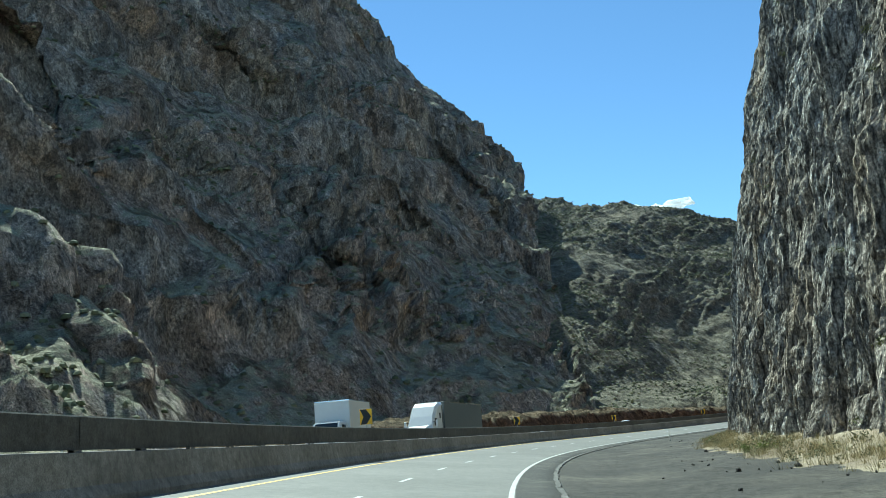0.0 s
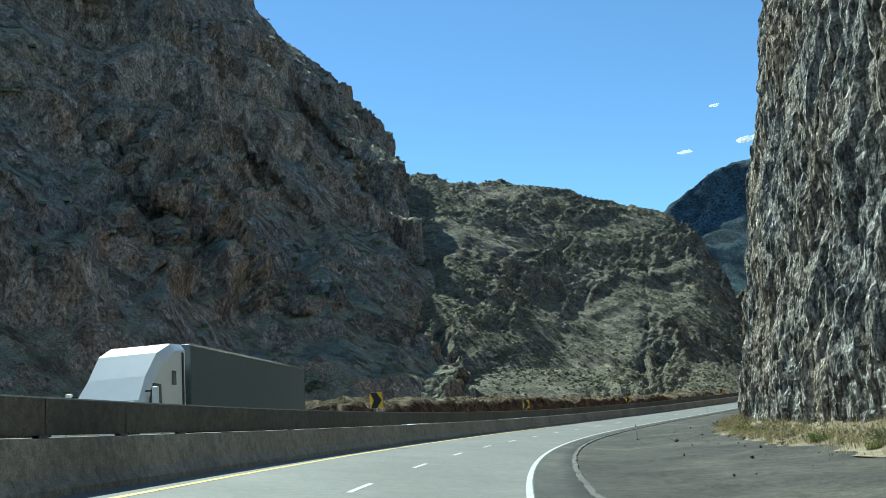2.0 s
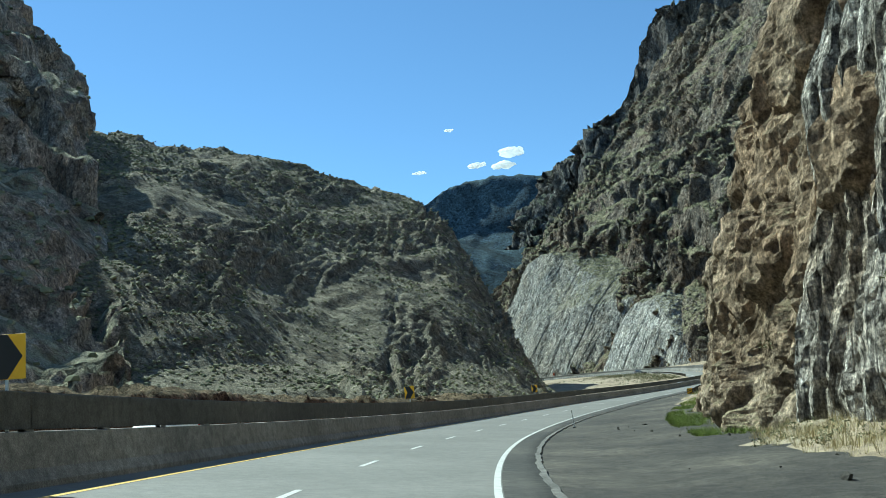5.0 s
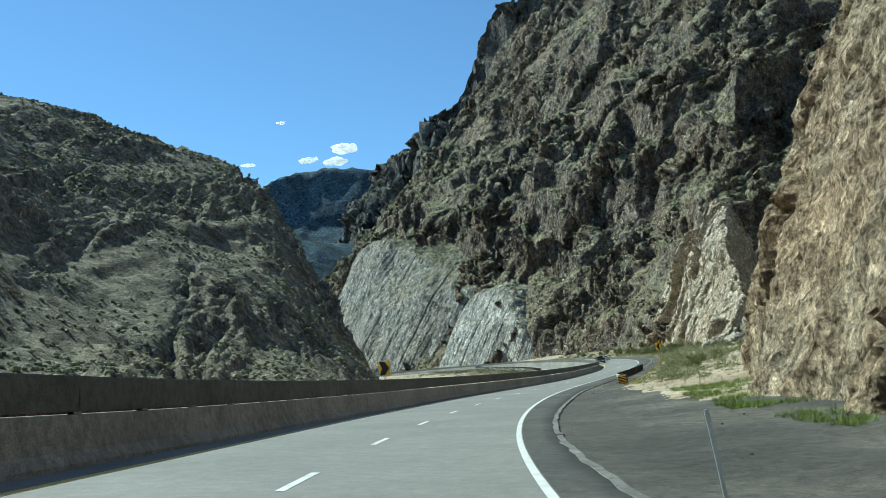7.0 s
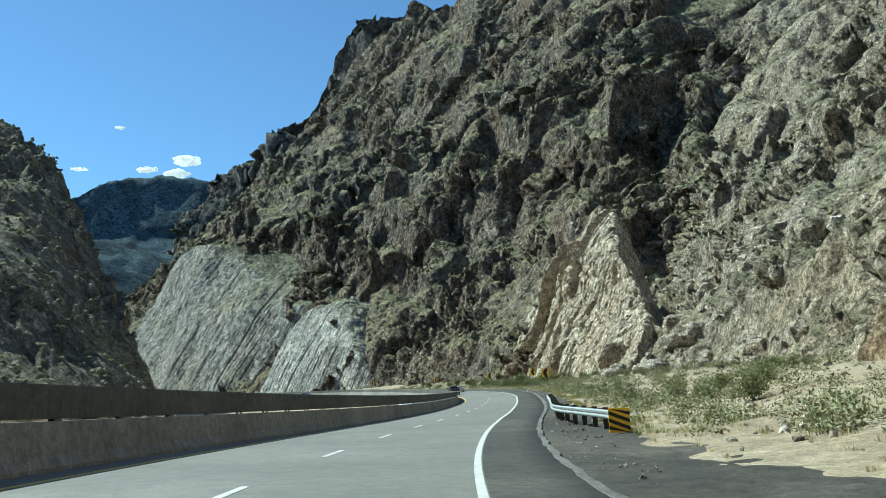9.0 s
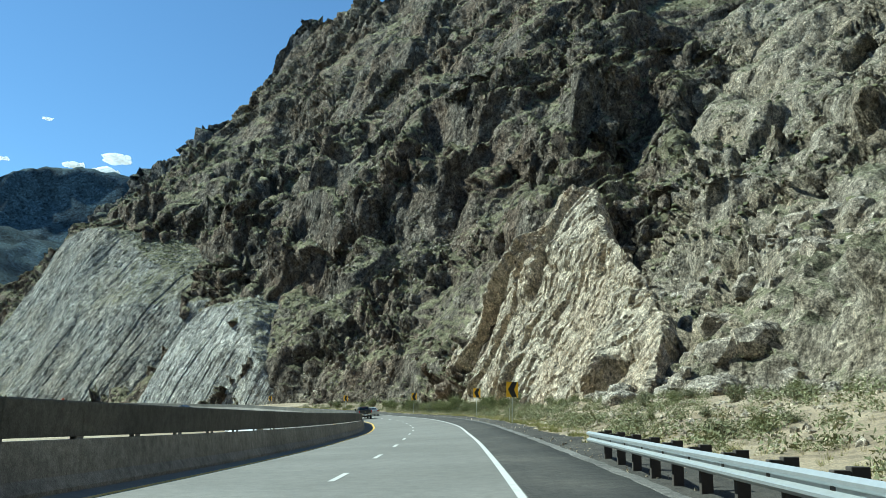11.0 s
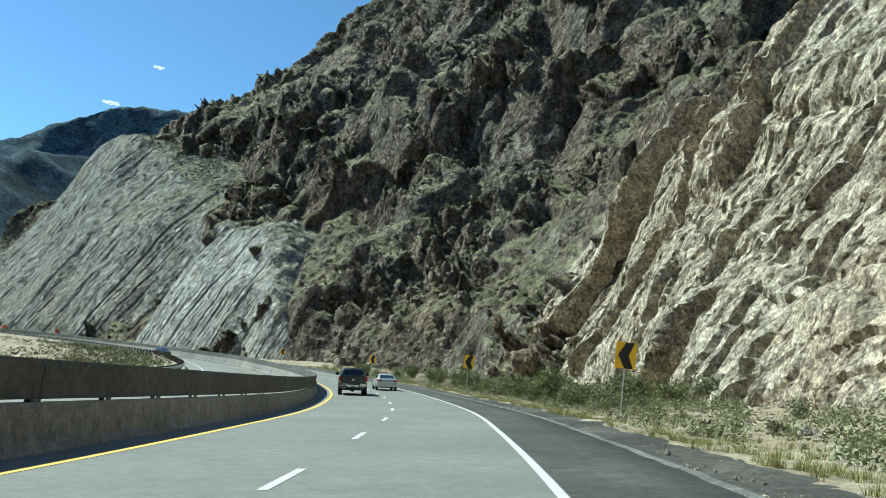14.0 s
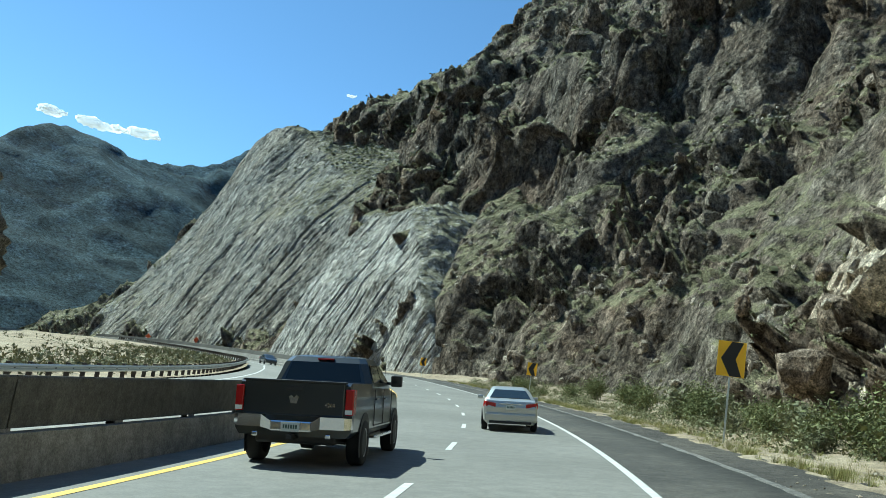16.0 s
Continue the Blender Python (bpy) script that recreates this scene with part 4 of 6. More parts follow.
def loft(bm, rings, cap=True):
    """Quads between rings of as many points, closed round, with end caps."""
    rows = [[bm.verts.new(p) for p in r] for r in rings]
    n = len(rows[0])
    for a, b in zip(rows, rows[1:]):
        for k in range(n):
            bm.faces.new((a[k], a[(k + 1) % n], b[(k + 1) % n], b[k]))
    if cap:
        bm.faces.new(rows[0][::-1])
        bm.faces.new(rows[-1])
    bmesh.ops.recalc_face_normals(bm, faces=bm.faces)
    return bm


def section(y, pts):
    """A ring across the car at y, from half-width points (x, z) given from the bottom up."""
    return [(x, y, z) for x, z in pts] + [(-x, y, z) for x, z in reversed(pts)]


def slab_ring(z, y0, y1, hw, c=0.12):
    """A flat ring at height z with cut corners."""
    return [(-hw, y0 + c, z), (-hw + c, y0, z), (hw - c, y0, z), (hw, y0 + c, z), (hw, y1 - c, z), (hw - c, y1, z), (-hw + c, y1, z), (-hw, y1 - c, z)]


def lathe(bm, prof, x0=0.0, n=28):
    """Turns a profile (x, radius) round the x axis."""
    rows = []
    for k in range(n):
        a = 2 * math.pi * k / n
        rows.append([bm.verts.new((x0 + x, r * math.cos(a), r * math.sin(a))) for x, r in prof])
    for k in range(n):
        a, b = rows[k], rows[(k + 1) % n]
        for i in range(len(prof) - 1):
            bm.faces.new((a[i], a[i + 1], b[i + 1], b[i]))
    bmesh.ops.recalc_face_normals(bm, faces=bm.faces)
    return bm


def wheel(parent, x, y, r, w, side):
    """A tyre with a spoked rim; side +1 faces right."""
    h = w / 2
    tyre = part("tyre", lathe(bmesh.new(), [(-h, r * 0.62), (-h, r * 0.9), (-h * 0.8, r * 0.985), (-h * 0.4, r), (h * 0.4, r), (h * 0.8, r * 0.985), (h, r * 0.9), (h, r * 0.62)]), M_tyre, parent, smooth=True)
    tyre.matrix_local = pose(x, y, r)
    bm = lathe(bmesh.new(), [(-h, r * 0.63), (h * 0.95, r * 0.63), (h * 0.9, r * 0.56), (h * 0.3, r * 0.54), (h * 0.3, r * 0.1), (h * 0.75, r * 0.12), (h * 0.8, 0.001)])
    for k in range(6):
        a = math.pi * k / 3
        m = Matrix.Rotation(a, 4, "X")
        v = [bm.verts.new(m @ Vector(p)) for p in ((h * 0.8, -r * 0.06, 0.05), (h * 0.8, r * 0.06, 0.05), (h * 0.85, r * 0.09, r * 0.6), (h * 0.85, -r * 0.09, r * 0.6))]
        bm.faces.new(v)
    rim = part("rim", bm, M_rim, tyre, "alloy rim")
    rim.matrix_local = Matrix.Scale(side, 4, (1, 0, 0))
    return tyre


def slab(bm, pts, push):
    """A thin plate: a polygon and the same polygon pushed by a vector."""
    a = [bm.verts.new(Vector(p)) for p in pts]
    b = [bm.verts.new(Vector(p) + Vector(push)) for p in pts]
    bm.faces.new(a[::-1])
    bm.faces.new(b)
    for k in range(len(a)):
        j = (k + 1) % len(a)
        bm.faces.new((a[k], a[j], b[j], b[k]))
    bmesh.ops.recalc_face_normals(bm, faces=bm.faces)
    return bm


def arch(parent, x, y, r, side):
    """A thick black half disc on the flank that stands for a wheel arch's dark hollow, with its lip."""
    bm = bmesh.new()
    pts = [(x, y + r * math.cos(a), r * 0.86 + r * math.sin(a)) for a in np.linspace(-0.55, math.pi + 0.55, 22)]
    slab(bm, pts, (side * 0.012, 0, 0))
    part("wheel_arch_disc", bm, M_black, parent)


def text_badge(parent, text, size, m, mat):
    cu = bpy.data.curves.new("badge", "FONT")
    cu.body, cu.size, cu.extrude = text, size, 0.004
    cu.align_x = "CENTER"
    cu.materials.append(mat)
    ob = new("badge", cu)
    ob.parent = parent
    ob.matrix_local = m
    return ob


def number_plate(parent, y, z, w=0.31, h=0.155, face=-1):
    plate = part("number_plate", box(bmesh.new(), (-w / 2, y - 0.008, z), (w / 2, y + 0.008, z + h), 0.004), M_plate, parent, "pale number plate")
    for k in range(6):
        x = -0.105 + 0.042 * k
        part("plate_bar", box(bmesh.new(), (x - 0.014, y + face * 0.013, z + 0.05), (x + 0.014, y + face * 0.009, z + 0.115)), M_plate_ink, plate)
    return plate


def pickup():
    car = tagged(new("pickup_truck"), "dark grey crew-cab pickup truck with chrome rear bumper in its lane", "pickup truck")
    side = [(0.93, 0.52), (1.0, 0.62), (1.01, 0.95), (0.985, 1.2), (0.95, None)]
    rings = []
    for y, top, w in ((0.10, 1.38, 0.985), (0.2, 1.43, 1.0), (1.2, 1.43, 1.0), (2.05, 1.43, 1.0), (2.1, 1.36, 1.0), (4.25, 1.33, 1.0), (4.45, 1.30, 0.99), (5.3, 1.24, 0.97), (5.65, 1.15, 0.93), (5.78, 0.98, 0.88)):
        rings.append(section(y, [(x * w, min(z or top, top)) for x, z in side]))
    body = part("body", loft(bmesh.new(), rings), M_dark_paint, car)
    cab = part("cab", loft(bmesh.new(), [slab_ring(1.3, 2.04, 4.45, 0.95), slab_ring(1.42, 2.06, 4.36, 0.945), slab_ring(1.8, 2.22, 3.62, 0.80), slab_ring(1.9, 2.34, 3.42, 0.73), slab_ring(1.935, 2.55, 3.2, 0.6)]), M_dark_paint, car, smooth=False)
    part("rear_window", slab(bmesh.new(), [(-0.74, 2.086, 1.45), (0.74, 2.086, 1.45), (0.645, 2.205, 1.79), (-0.645, 2.205, 1.79)], (0, -0.012, 0.004)), M_glass, cab, "dark tinted rear window")
    for sx in (-1, 1):
        part("side_window", slab(bmesh.new(), [(sx * 0.937, 2.28, 1.45), (sx * 0.937, 3.15, 1.45), (sx * 0.815, 3.1, 1.78), (sx * 0.815, 2.36, 1.78)], (sx * 0.012, 0, 0.004)), M_glass, cab)
        part("side_window", slab(bmesh.new(), [(sx * 0.937, 3.22, 1.45), (sx * 0.937, 4.1, 1.45), (sx * 0.815, 3.5, 1.78), (sx * 0.815, 3.17, 1.78)], (sx * 0.012, 0, 0.004)), M_glass, cab)
        for y0, y1 in ((2.16, 3.17), (3.19, 4.2)):
            bm = bmesh.new()
            for a, b, c, d in ((y0, 0.66, y0 + 0.012, 1.33), (y1, 0.66, y1 + 0.012, 1.33), (y0, 0.655, y1, 0.667)):
                box(bm, (sx * 1.012 - 0.006, a, b), (sx * 1.012 + 0.006, c, d))
            door = part("door_seam", bm, M_black, car)
            part("door_handle", box(bmesh.new(), (sx * 1.0 - 0.03, y0 + 0.1, 1.13), (sx * 1.0 + 0.035, y0 + 0.3, 1.165), 0.01), M_dark_paint, car)
        mirror = part("mirror", box(bmesh.new(), (sx * 1.13 - 0.12, 3.98, 1.38), (sx * 1.13 + 0.12, 4.12, 1.62), 0.04), M_black, car, "black door mirror")
        part("mirror_arm", box(bmesh.new(), (min(sx * 0.9, sx * 1.08), 4.03, 1.42), (max(sx * 0.9, sx * 1.08), 4.09, 1.48), 0.01), M_black, car)
        part("mirror_glass", box(bmesh.new(), (sx * 1.13 - 0.1, 3.972, 1.4), (sx * 1.13 + 0.1, 3.978, 1.6)), M_glass, mirror)
        lamp = part("tail_lamp", box(bmesh.new(), (sx * 0.94 - 0.07, 0.06, 0.9), (sx * 0.94 + 0.075, 0.3, 1.33), 0.02), M_red, car, "red tail lamp")
        part("reverse_lamp", box(bmesh.new(), (sx * 0.94 - 0.06, 0.05, 0.92), (sx * 0.94 + 0.06, 0.062, 0.99)), M_amber, lamp)
        part("running_board", box(bmesh.new(), (sx * 0.98 - 0.1, 2.15, 0.42), (sx * 0.98 + 0.08, 4.15, 0.48), 0.02), M_chrome, car, "chrome running board")
        for y in (1.22, 4.85):
            arch(car, sx * 1.005, y, 0.50, sx)
            wheel(car, sx * 0.90, y, 0.405, 0.27, sx)
        part("exhaust_tip", box(bmesh.new(), (sx * 0.62 - 0.05, 0.0, 0.5), (sx * 0.62 + 0.05, 0.15, 0.58), 0.02), M_chrome, car)
    gate = part("tailgate", box(bmesh.new(), (-0.86, 0.055, 0.86), (0.86, 0.13, 1.425), 0.025), M_dark_paint, car)
    part("tailgate_handle", box(bmesh.new(), (-0.15, 0.04, 1.27), (0.15, 0.06, 1.34), 0.01), M_black, gate)
    part("tailgate_cap", box(bmesh.new(), (-0.88, 0.03, 1.41), (0.88, 0.16, 1.445), 0.012), M_black, gate)
    bm = bmesh.new()
    slab(bm, [(-0.05, 0.052, 1.06), (0.05, 0.052, 1.06), (0.085, 0.052, 1.17), (0.04, 0.052, 1.2), (0, 0.052, 1.15), (-0.04, 0.052, 1.2), (-0.085, 0.052, 1.17)], (0, -0.012, 0))
    part("emblem", bm, M_chrome, gate, "chrome shield-shaped emblem")
    text_badge(gate, "4X4", 0.1, pose(0.62, 0.052, 1.02, 90, 0, 0), M_chrome)
    bm = box(bmesh.new(), (-0.36, -0.06, 0.6), (0.36, 0.12, 0.78), 0.03)
    part("bumper_middle", bm, M_chrome, car, "chrome bumper middle")
    for sx in (-1, 1):
        part("bumper_end", loft(bmesh.new(), [[(sx * 0.34, y, z) for y, z in ((-0.07, 0.62), (-0.07, 0.76), (0.12, 0.76), (0.12, 0.62))], [(sx * 0.5, y, z) for y, z in ((-0.09, 0.66), (-0.09, 0.86), (0.12, 0.86), (0.12, 0.66))], [(sx * 0.9, y, z) for y, z in ((-0.06, 0.66), (-0.06, 0.86), (0.14, 0.86), (0.14, 0.66))], [(sx * 1.0, y, z) for y, z in ((0.06, 0.67), (0.06, 0.85), (0.3, 0.85), (0.3, 0.67))]]), M_chrome, car, "chrome bumper end")
    number_plate(car, -0.075, 0.60)
    part("hitch", box(bmesh.new(), (-0.05, -0.12, 0.47), (0.05, 0.3, 0.56), 0.01), M_black, car)
    part("underbody", box(bmesh.new(), (-0.7, 0.3, 0.38), (0.7, 5.3, 0.56), 0.05), M_black, car)
    part("axle", lathe(bmesh.new(), [(-0.8, 0.001), (-0.8, 0.06), (-0.15, 0.06), (-0.1, 0.15), (0.1, 0.15), (0.15, 0.06), (0.8, 0.06), (0.8, 0.001)]), M_black, car).matrix_local = pose(0, 1.22, 0.4)
    part("brake_lamp", box(bmesh.new(), (-0.16, 2.215, 1.845), (0.16, 2.30, 1.875), 0.006), M_red, car, "red high brake lamp")
    part("aerial", box(bmesh.new(), (0.83, 4.3, 1.3), (0.838, 4.308, 2.0)), M_black, car)
    return car


def sedan(name, label, mat):
    car = tagged(new(name), label, "car")
    side = [(0.80, 0.25), (0.905, 0.36), (0.925, 0.62), (0.90, 0.84), (0.82, None)]
    rings = []
    for y, top, w in ((0.0, 0.80, 0.90), (0.06, 1.0, 0.965), (0.25, 1.06, 0.985), (0.9, 1.04, 1.0), (2.5, 0.99, 1.0), (3.6, 0.96, 1.0), (4.4, 0.86, 0.98), (4.8, 0.74, 0.92), (4.95, 0.6, 0.82)):
        rings.append(section(y, [(x * w, min(z or top, top - 0.02 * (4 - k) if z else top)) for k, (x, z) in enumerate(side)]))
    part("body", loft(bmesh.new(), rings), mat, car, smooth=False)
    cab = part("cab", loft(bmesh.new(), [slab_ring(0.93, 0.45, 3.75, 0.86), slab_ring(1.06, 0.58, 3.45, 0.83), slab_ring(1.36, 1.3, 2.75, 0.66), slab_ring(1.45, 1.6, 2.5, 0.58), slab_ring(1.475, 1.8, 2.3, 0.45)]), mat, car)
    part("rear_window", slab(bmesh.new(), [(-0.69, 0.64, 1.085), (0.69, 0.64, 1.085), (0.53, 1.27, 1.35), (-0.53, 1.27, 1.35)], (0, -0.006, 0.012)), M_glass, cab, "dark rear window")
    for sx in (-1, 1):
        for y0, y1, a, b in ((1.0, 1.95, 1.36, 1.98), (2.02, 3.1, 2.03, 2.68)):
            part("side_window", slab(bmesh.new(), [(sx * 0.822, y0, 1.08), (sx * 0.822, y1, 1.08), (sx * 0.668, b, 1.35), (sx * 0.668, a, 1.35)], (sx * 0.012, 0, 0.005)), M_glass, cab)
        lamp = part("tail_lamp", loft(bmesh.new(), [[(sx * x, y, z) for x, y, z in ((0.5, -0.004, 0.80), (0.5, -0.004, 0.92), (0.5, 0.1, 0.92), (0.5, 0.1, 0.80))], [(sx * x, y, z) for x, y, z in ((0.82, 0.02, 0.78), (0.82, 0.02, 0.97), (0.82, 0.2, 0.97), (0.82, 0.2, 0.78))], [(sx * x, y, z) for x, y, z in ((0.915, 0.2, 0.80), (0.905, 0.2, 0.98), (0.85, 0.42, 0.98), (0.86, 0.42, 0.80))]]), M_red, car, "red tail lamp")
        part("mirror", box(bmesh.new(), (sx * 1.0 - 0.1, 2.95, 0.98), (sx * 1.0 + 0.1, 3.08, 1.12), 0.04), mat, car)
        for y in (0.98, 3.85):
            arch(car, sx * 0.922, y, 0.37, sx)
            wheel(car, sx * 0.84, y, 0.325, 0.2, sx)
    part("bumper", box(bmesh.new(), (-0.86, -0.05, 0.32), (0.86, 0.25, 0.62), 0.06), mat, car)
    part("bumper_lip", box(bmesh.new(), (-0.7, -0.056, 0.27), (0.7, 0.2, 0.35), 0.02), M_black, car)
    part("boot_trim", box(bmesh.new(), (-0.4, -0.012, 0.90), (0.4, 0.04, 0.93), 0.006), M_chrome, car, "chrome boot trim")
    number_plate(car, -0.02, 0.72)
    return car


def set_down(ob, s, o, turn=0.0, lift=0.0):
    """Stands a thing on the road at s, o, nose along the road, banked and pitched with it."""
    a, b = road_at(s, o), road_at(s + 3, o)
    r = road_at(s, o + 1) - a
    f = Vector(b - a).normalized()
    up = Vector(np.cross(r, b - a)).normalized()
    if up.z < 0:
        up = -up
    right = f.cross(up)
    m = Matrix((right, f, up)).transposed().to_4x4()
    m.translation = Vector(a) + up * lift
    ob.matrix_world = m @ pose(0, 0, 0, 0, 0, turn)
    return ob


set_down(pickup(), 414.9, -4.7)
set_down(sedan("silver_sedan", "pale silver sedan driving in the slow lane", M_silver), 430.0, -1.0)
for s, o in ((122, -12.0), (165, -15.5), (330, -12.0)):
    set_down(sedan("white_car", "white car in the opposite lanes behind the barrier", M_white_paint), s, o, 180, float(opposite_lift(s)))
set_down(sedan("dark_car", "dark grey car in the opposite lanes on the bend", M_dark_paint), 544, -14.0, 180, float(opposite_lift(544)))


def semi():
    t = tagged(new("semi_truck"), "white semi truck with dark trailer in the opposite lanes", "truck")
    # nose at y = 0, the length runs to -y
    part("hood", loft(bmesh.new(), [section(0.0, [(0.8, 0.5), (0.95, 0.8), (0.9, 1.35), (0.75, 1.5)]), section(-0.5, [(1.0, 0.5), (1.1, 0.8), (1.05, 1.5), (0.85, 1.75)]), section(-1.7, [(1.1, 0.5), (1.2, 0.8), (1.15, 1.6), (0.95, 1.95)])]), M_white_paint, t)
    cab = part("cab", loft(bmesh.new(), [section(-1.5, [(1.1, 0.6), (1.22, 1.0), (1.22, 1.8), (1.1, 1.95)]), section(-2.2, [(1.2, 0.6), (1.24, 1.0), (1.2, 2.4), (1.0, 2.75)]), section(-3.0, [(1.2, 0.6), (1.25, 1.0), (1.24, 3.2), (1.05, 3.6)]), section(-4.0, [(1.2, 0.6), (1.25, 1.0), (1.25, 3.7), (1.1, 3.98)]), section(-4.9, [(1.2, 0.6), (1.25, 1.0), (1.25, 3.8), (1.1, 4.02)])]), M_white_paint, t)
    part("windshield", slab(bmesh.new(), [(-1.0, -1.62, 1.98), (1.0, -1.62, 1.98), (0.95, -2.2, 2.68), (-0.95, -2.2, 2.68)], (0, 0.03, 0.025)), M_glass, cab, "dark windscreen")
    for sx in (-1, 1):
        part("door_window", slab(bmesh.new(), [(sx * 1.225, -2.0, 1.85), (sx * 1.225, -2.9, 1.85), (sx * 1.215, -2.9, 2.5), (sx * 1.215, -2.3, 2.5)], (sx * 0.03, 0, 0)), M_glass, cab)
        part("sleeper_window", box(bmesh.new(), (sx * 1.25 - 0.02, -4.1, 2.5), (sx * 1.25 + 0.01, -3.75, 3.0), 0.005), M_glass, cab)
        part("cab_gap", box(bmesh.new(), (sx * 1.25 - 0.03, -4.75, 0.8), (sx * 1.25 + 0.012, -4.62, 3.7)), M_black, cab)
        part("mirror", box(bmesh.new(), (sx * 1.5 - 0.1, -1.95, 1.7), (sx * 1.5 + 0.1, -1.8, 2.35), 0.03), M_white_paint, t)
        part("mirror_arm", box(bmesh.new(), (min(sx * 1.15, sx * 1.45), -1.9, 2.2), (max(sx * 1.15, sx * 1.45), -1.85, 2.25)), M_black, t)
        part("headlamp", box(bmesh.new(), (sx * 0.85 - 0.16, -0.2, 0.85), (sx * 0.85 + 0.16, 0.02, 1.08), 0.03), M_amber, t)
        part("fuel_tank", box(bmesh.new(), (sx * 1.0 - 0.28, -4.4, 0.45), (sx * 1.0 + 0.2, -2.8, 1.0), 0.12), M_chrome, t)
        for y in (-1.0, -6.1, -7.4, -18.2, -19.5):
            wheel(t, sx * 1.08, y, 0.5, 0.3, sx)
    part("vent", box(bmesh.new(), (-0.6, -3.05, 3.2), (0.6, -2.9, 3.36), 0.02), M_black, cab)
    part("bumper", box(bmesh.new(), (-1.15, -0.3, 0.3), (1.15, 0.1, 0.75), 0.08), M_white_paint, t)
    part("grille", box(bmesh.new(), (-0.55, -0.05, 0.8), (0.55, 0.012, 1.35), 0.03), M_chrome, t)
    trailer = part("trailer", box(bmesh.new(), (-1.28, -20.8, 1.15), (1.28, -5.4, 4.08), 0.04), M_trailer, t, "dark grey box trailer")
    for sx in (-1, 1):
        part("top_rail", box(bmesh.new(), (sx * 1.285 - 0.02, -20.8, 4.0), (sx * 1.285 + 0.01, -5.4, 4.09)), M_chrome, trailer, "bright top rail")
        part("skirt_rail", box(bmesh.new(), (sx * 1.285 - 0.02, -20.8, 1.13), (sx * 1.285 + 0.01, -5.4, 1.3)), M_chrome, trailer)
    part("chassis", box(bmesh.new(), (-0.5, -20.3, 0.7), (0.5, -1.0, 1.15), 0.03), M_black, t)
    return t


def box_truck():
    t = tagged(new("box_truck"), "white box truck in the opposite lanes", "truck")
    cab = part("cab", loft(bmesh.new(), [section(0.0, [(0.85, 0.45), (0.98, 0.7), (0.95, 1.15), (0.85, 1.25)]), section(-0.9, [(0.95, 0.45), (1.02, 0.7), (1.0, 1.3), (0.9, 1.42)]), section(-1.5, [(0.98, 0.45), (1.03, 0.7), (0.95, 1.95), (0.8, 2.1)]), section(-2.6, [(0.98, 0.45), (1.03, 0.7), (0.95, 2.05), (0.8, 2.2)])]), M_white_paint, t)
    part("windshield", slab(bmesh.new(), [(-0.82, -0.95, 1.45), (0.82, -0.95, 1.45), (0.74, -1.47, 2.02), (-0.74, -1.47, 2.02)], (0, 0.03, 0.02)), M_glass, cab)
    cargo = part("cargo_box", box(bmesh.new(), (-1.2, -7.6, 0.85), (1.2, -2.65, 3.5), 0.05), M_white_paint, t, "white cargo box")
    part("roof_rail", box(bmesh.new(), (-1.2, -7.6, 3.44), (1.2, -2.64, 3.52), 0.02), M_chrome, cargo)
    for sx in (-1, 1):
        part("side_window", slab(bmesh.new(), [(sx * 1.0, -1.5, 1.35), (sx * 1.0, -2.3, 1.35), (sx * 0.955, -2.3, 1.9), (sx * 0.955, -1.65, 1.9)], (sx * 0.03, 0, 0)), M_glass, cab)
        part("headlamp", box(bmesh.new(), (sx * 0.78 - 0.14, -0.1, 0.8), (sx * 0.78 + 0.14, 0.02, 1.0), 0.02), M_amber, t)
        for y in (-0.9, -6.0):
            wheel(t, sx * 0.92, y, 0.4, 0.25, sx)
    part("bumper", box(bmesh.new(), (-1.0, -0.2, 0.4), (1.0, 0.1, 0.65), 0.05), M_chrome, t)
    part("chassis", box(bmesh.new(), (-0.45, -7.5, 0.5), (0.45, -0.5, 0.85), 0.03), M_black, t)
    return t


set_down(semi(), 76, -12.4, 180, float(opposite_lift(76)))
set_down(box_truck(), 53, -12.2, 180, float(opposite_lift(53)))

# ---- signs, rails and posts ----
M_sign = plain("amber_sign_sheeting", (1.0, 0.56, 0.02), 0.4, grain=0.06)
M_sign_black = plain("black_sign_ink", (0.015, 0.015, 0.015), 0.5)
M_galv = plain("galvanised_steel", (0.55, 0.58, 0.58), 0.42, 0.75, 0.15, 8.0)
M_wood = plain("dark_weathered_timber", (0.06, 0.05, 0.042), 0.9, 0.0, 0.3, 14.0, 0.4)
M_orange = plain("orange_sign_sheeting", (0.75, 0.12, 0.04), 0.45)
M_grey_sign = plain("grey_sign_back", (0.32, 0.33, 0.33), 0.5, 0.5)


def ground_z(s, o):
    base = float(road_at(s, o)[2])
    return base + (float(right_lift(np.float64(s), np.float64(o))) if o > 4.6 else (float(opposite_lift(s)) if o < -8.6 else 0.0))


def nearest(x, y):
    """Arc length and offset of a place."""
    d = np.hypot(AXIS[:, 0] - x, AXIS[:, 1] - y)
    k = int(d.argmin())
    o = (x - AXIS[k, 0]) * HEAD[k, 1] - (y - AXIS[k, 1]) * HEAD[k, 0]
    return float(ALONG[k] - ORIGIN), float(o)


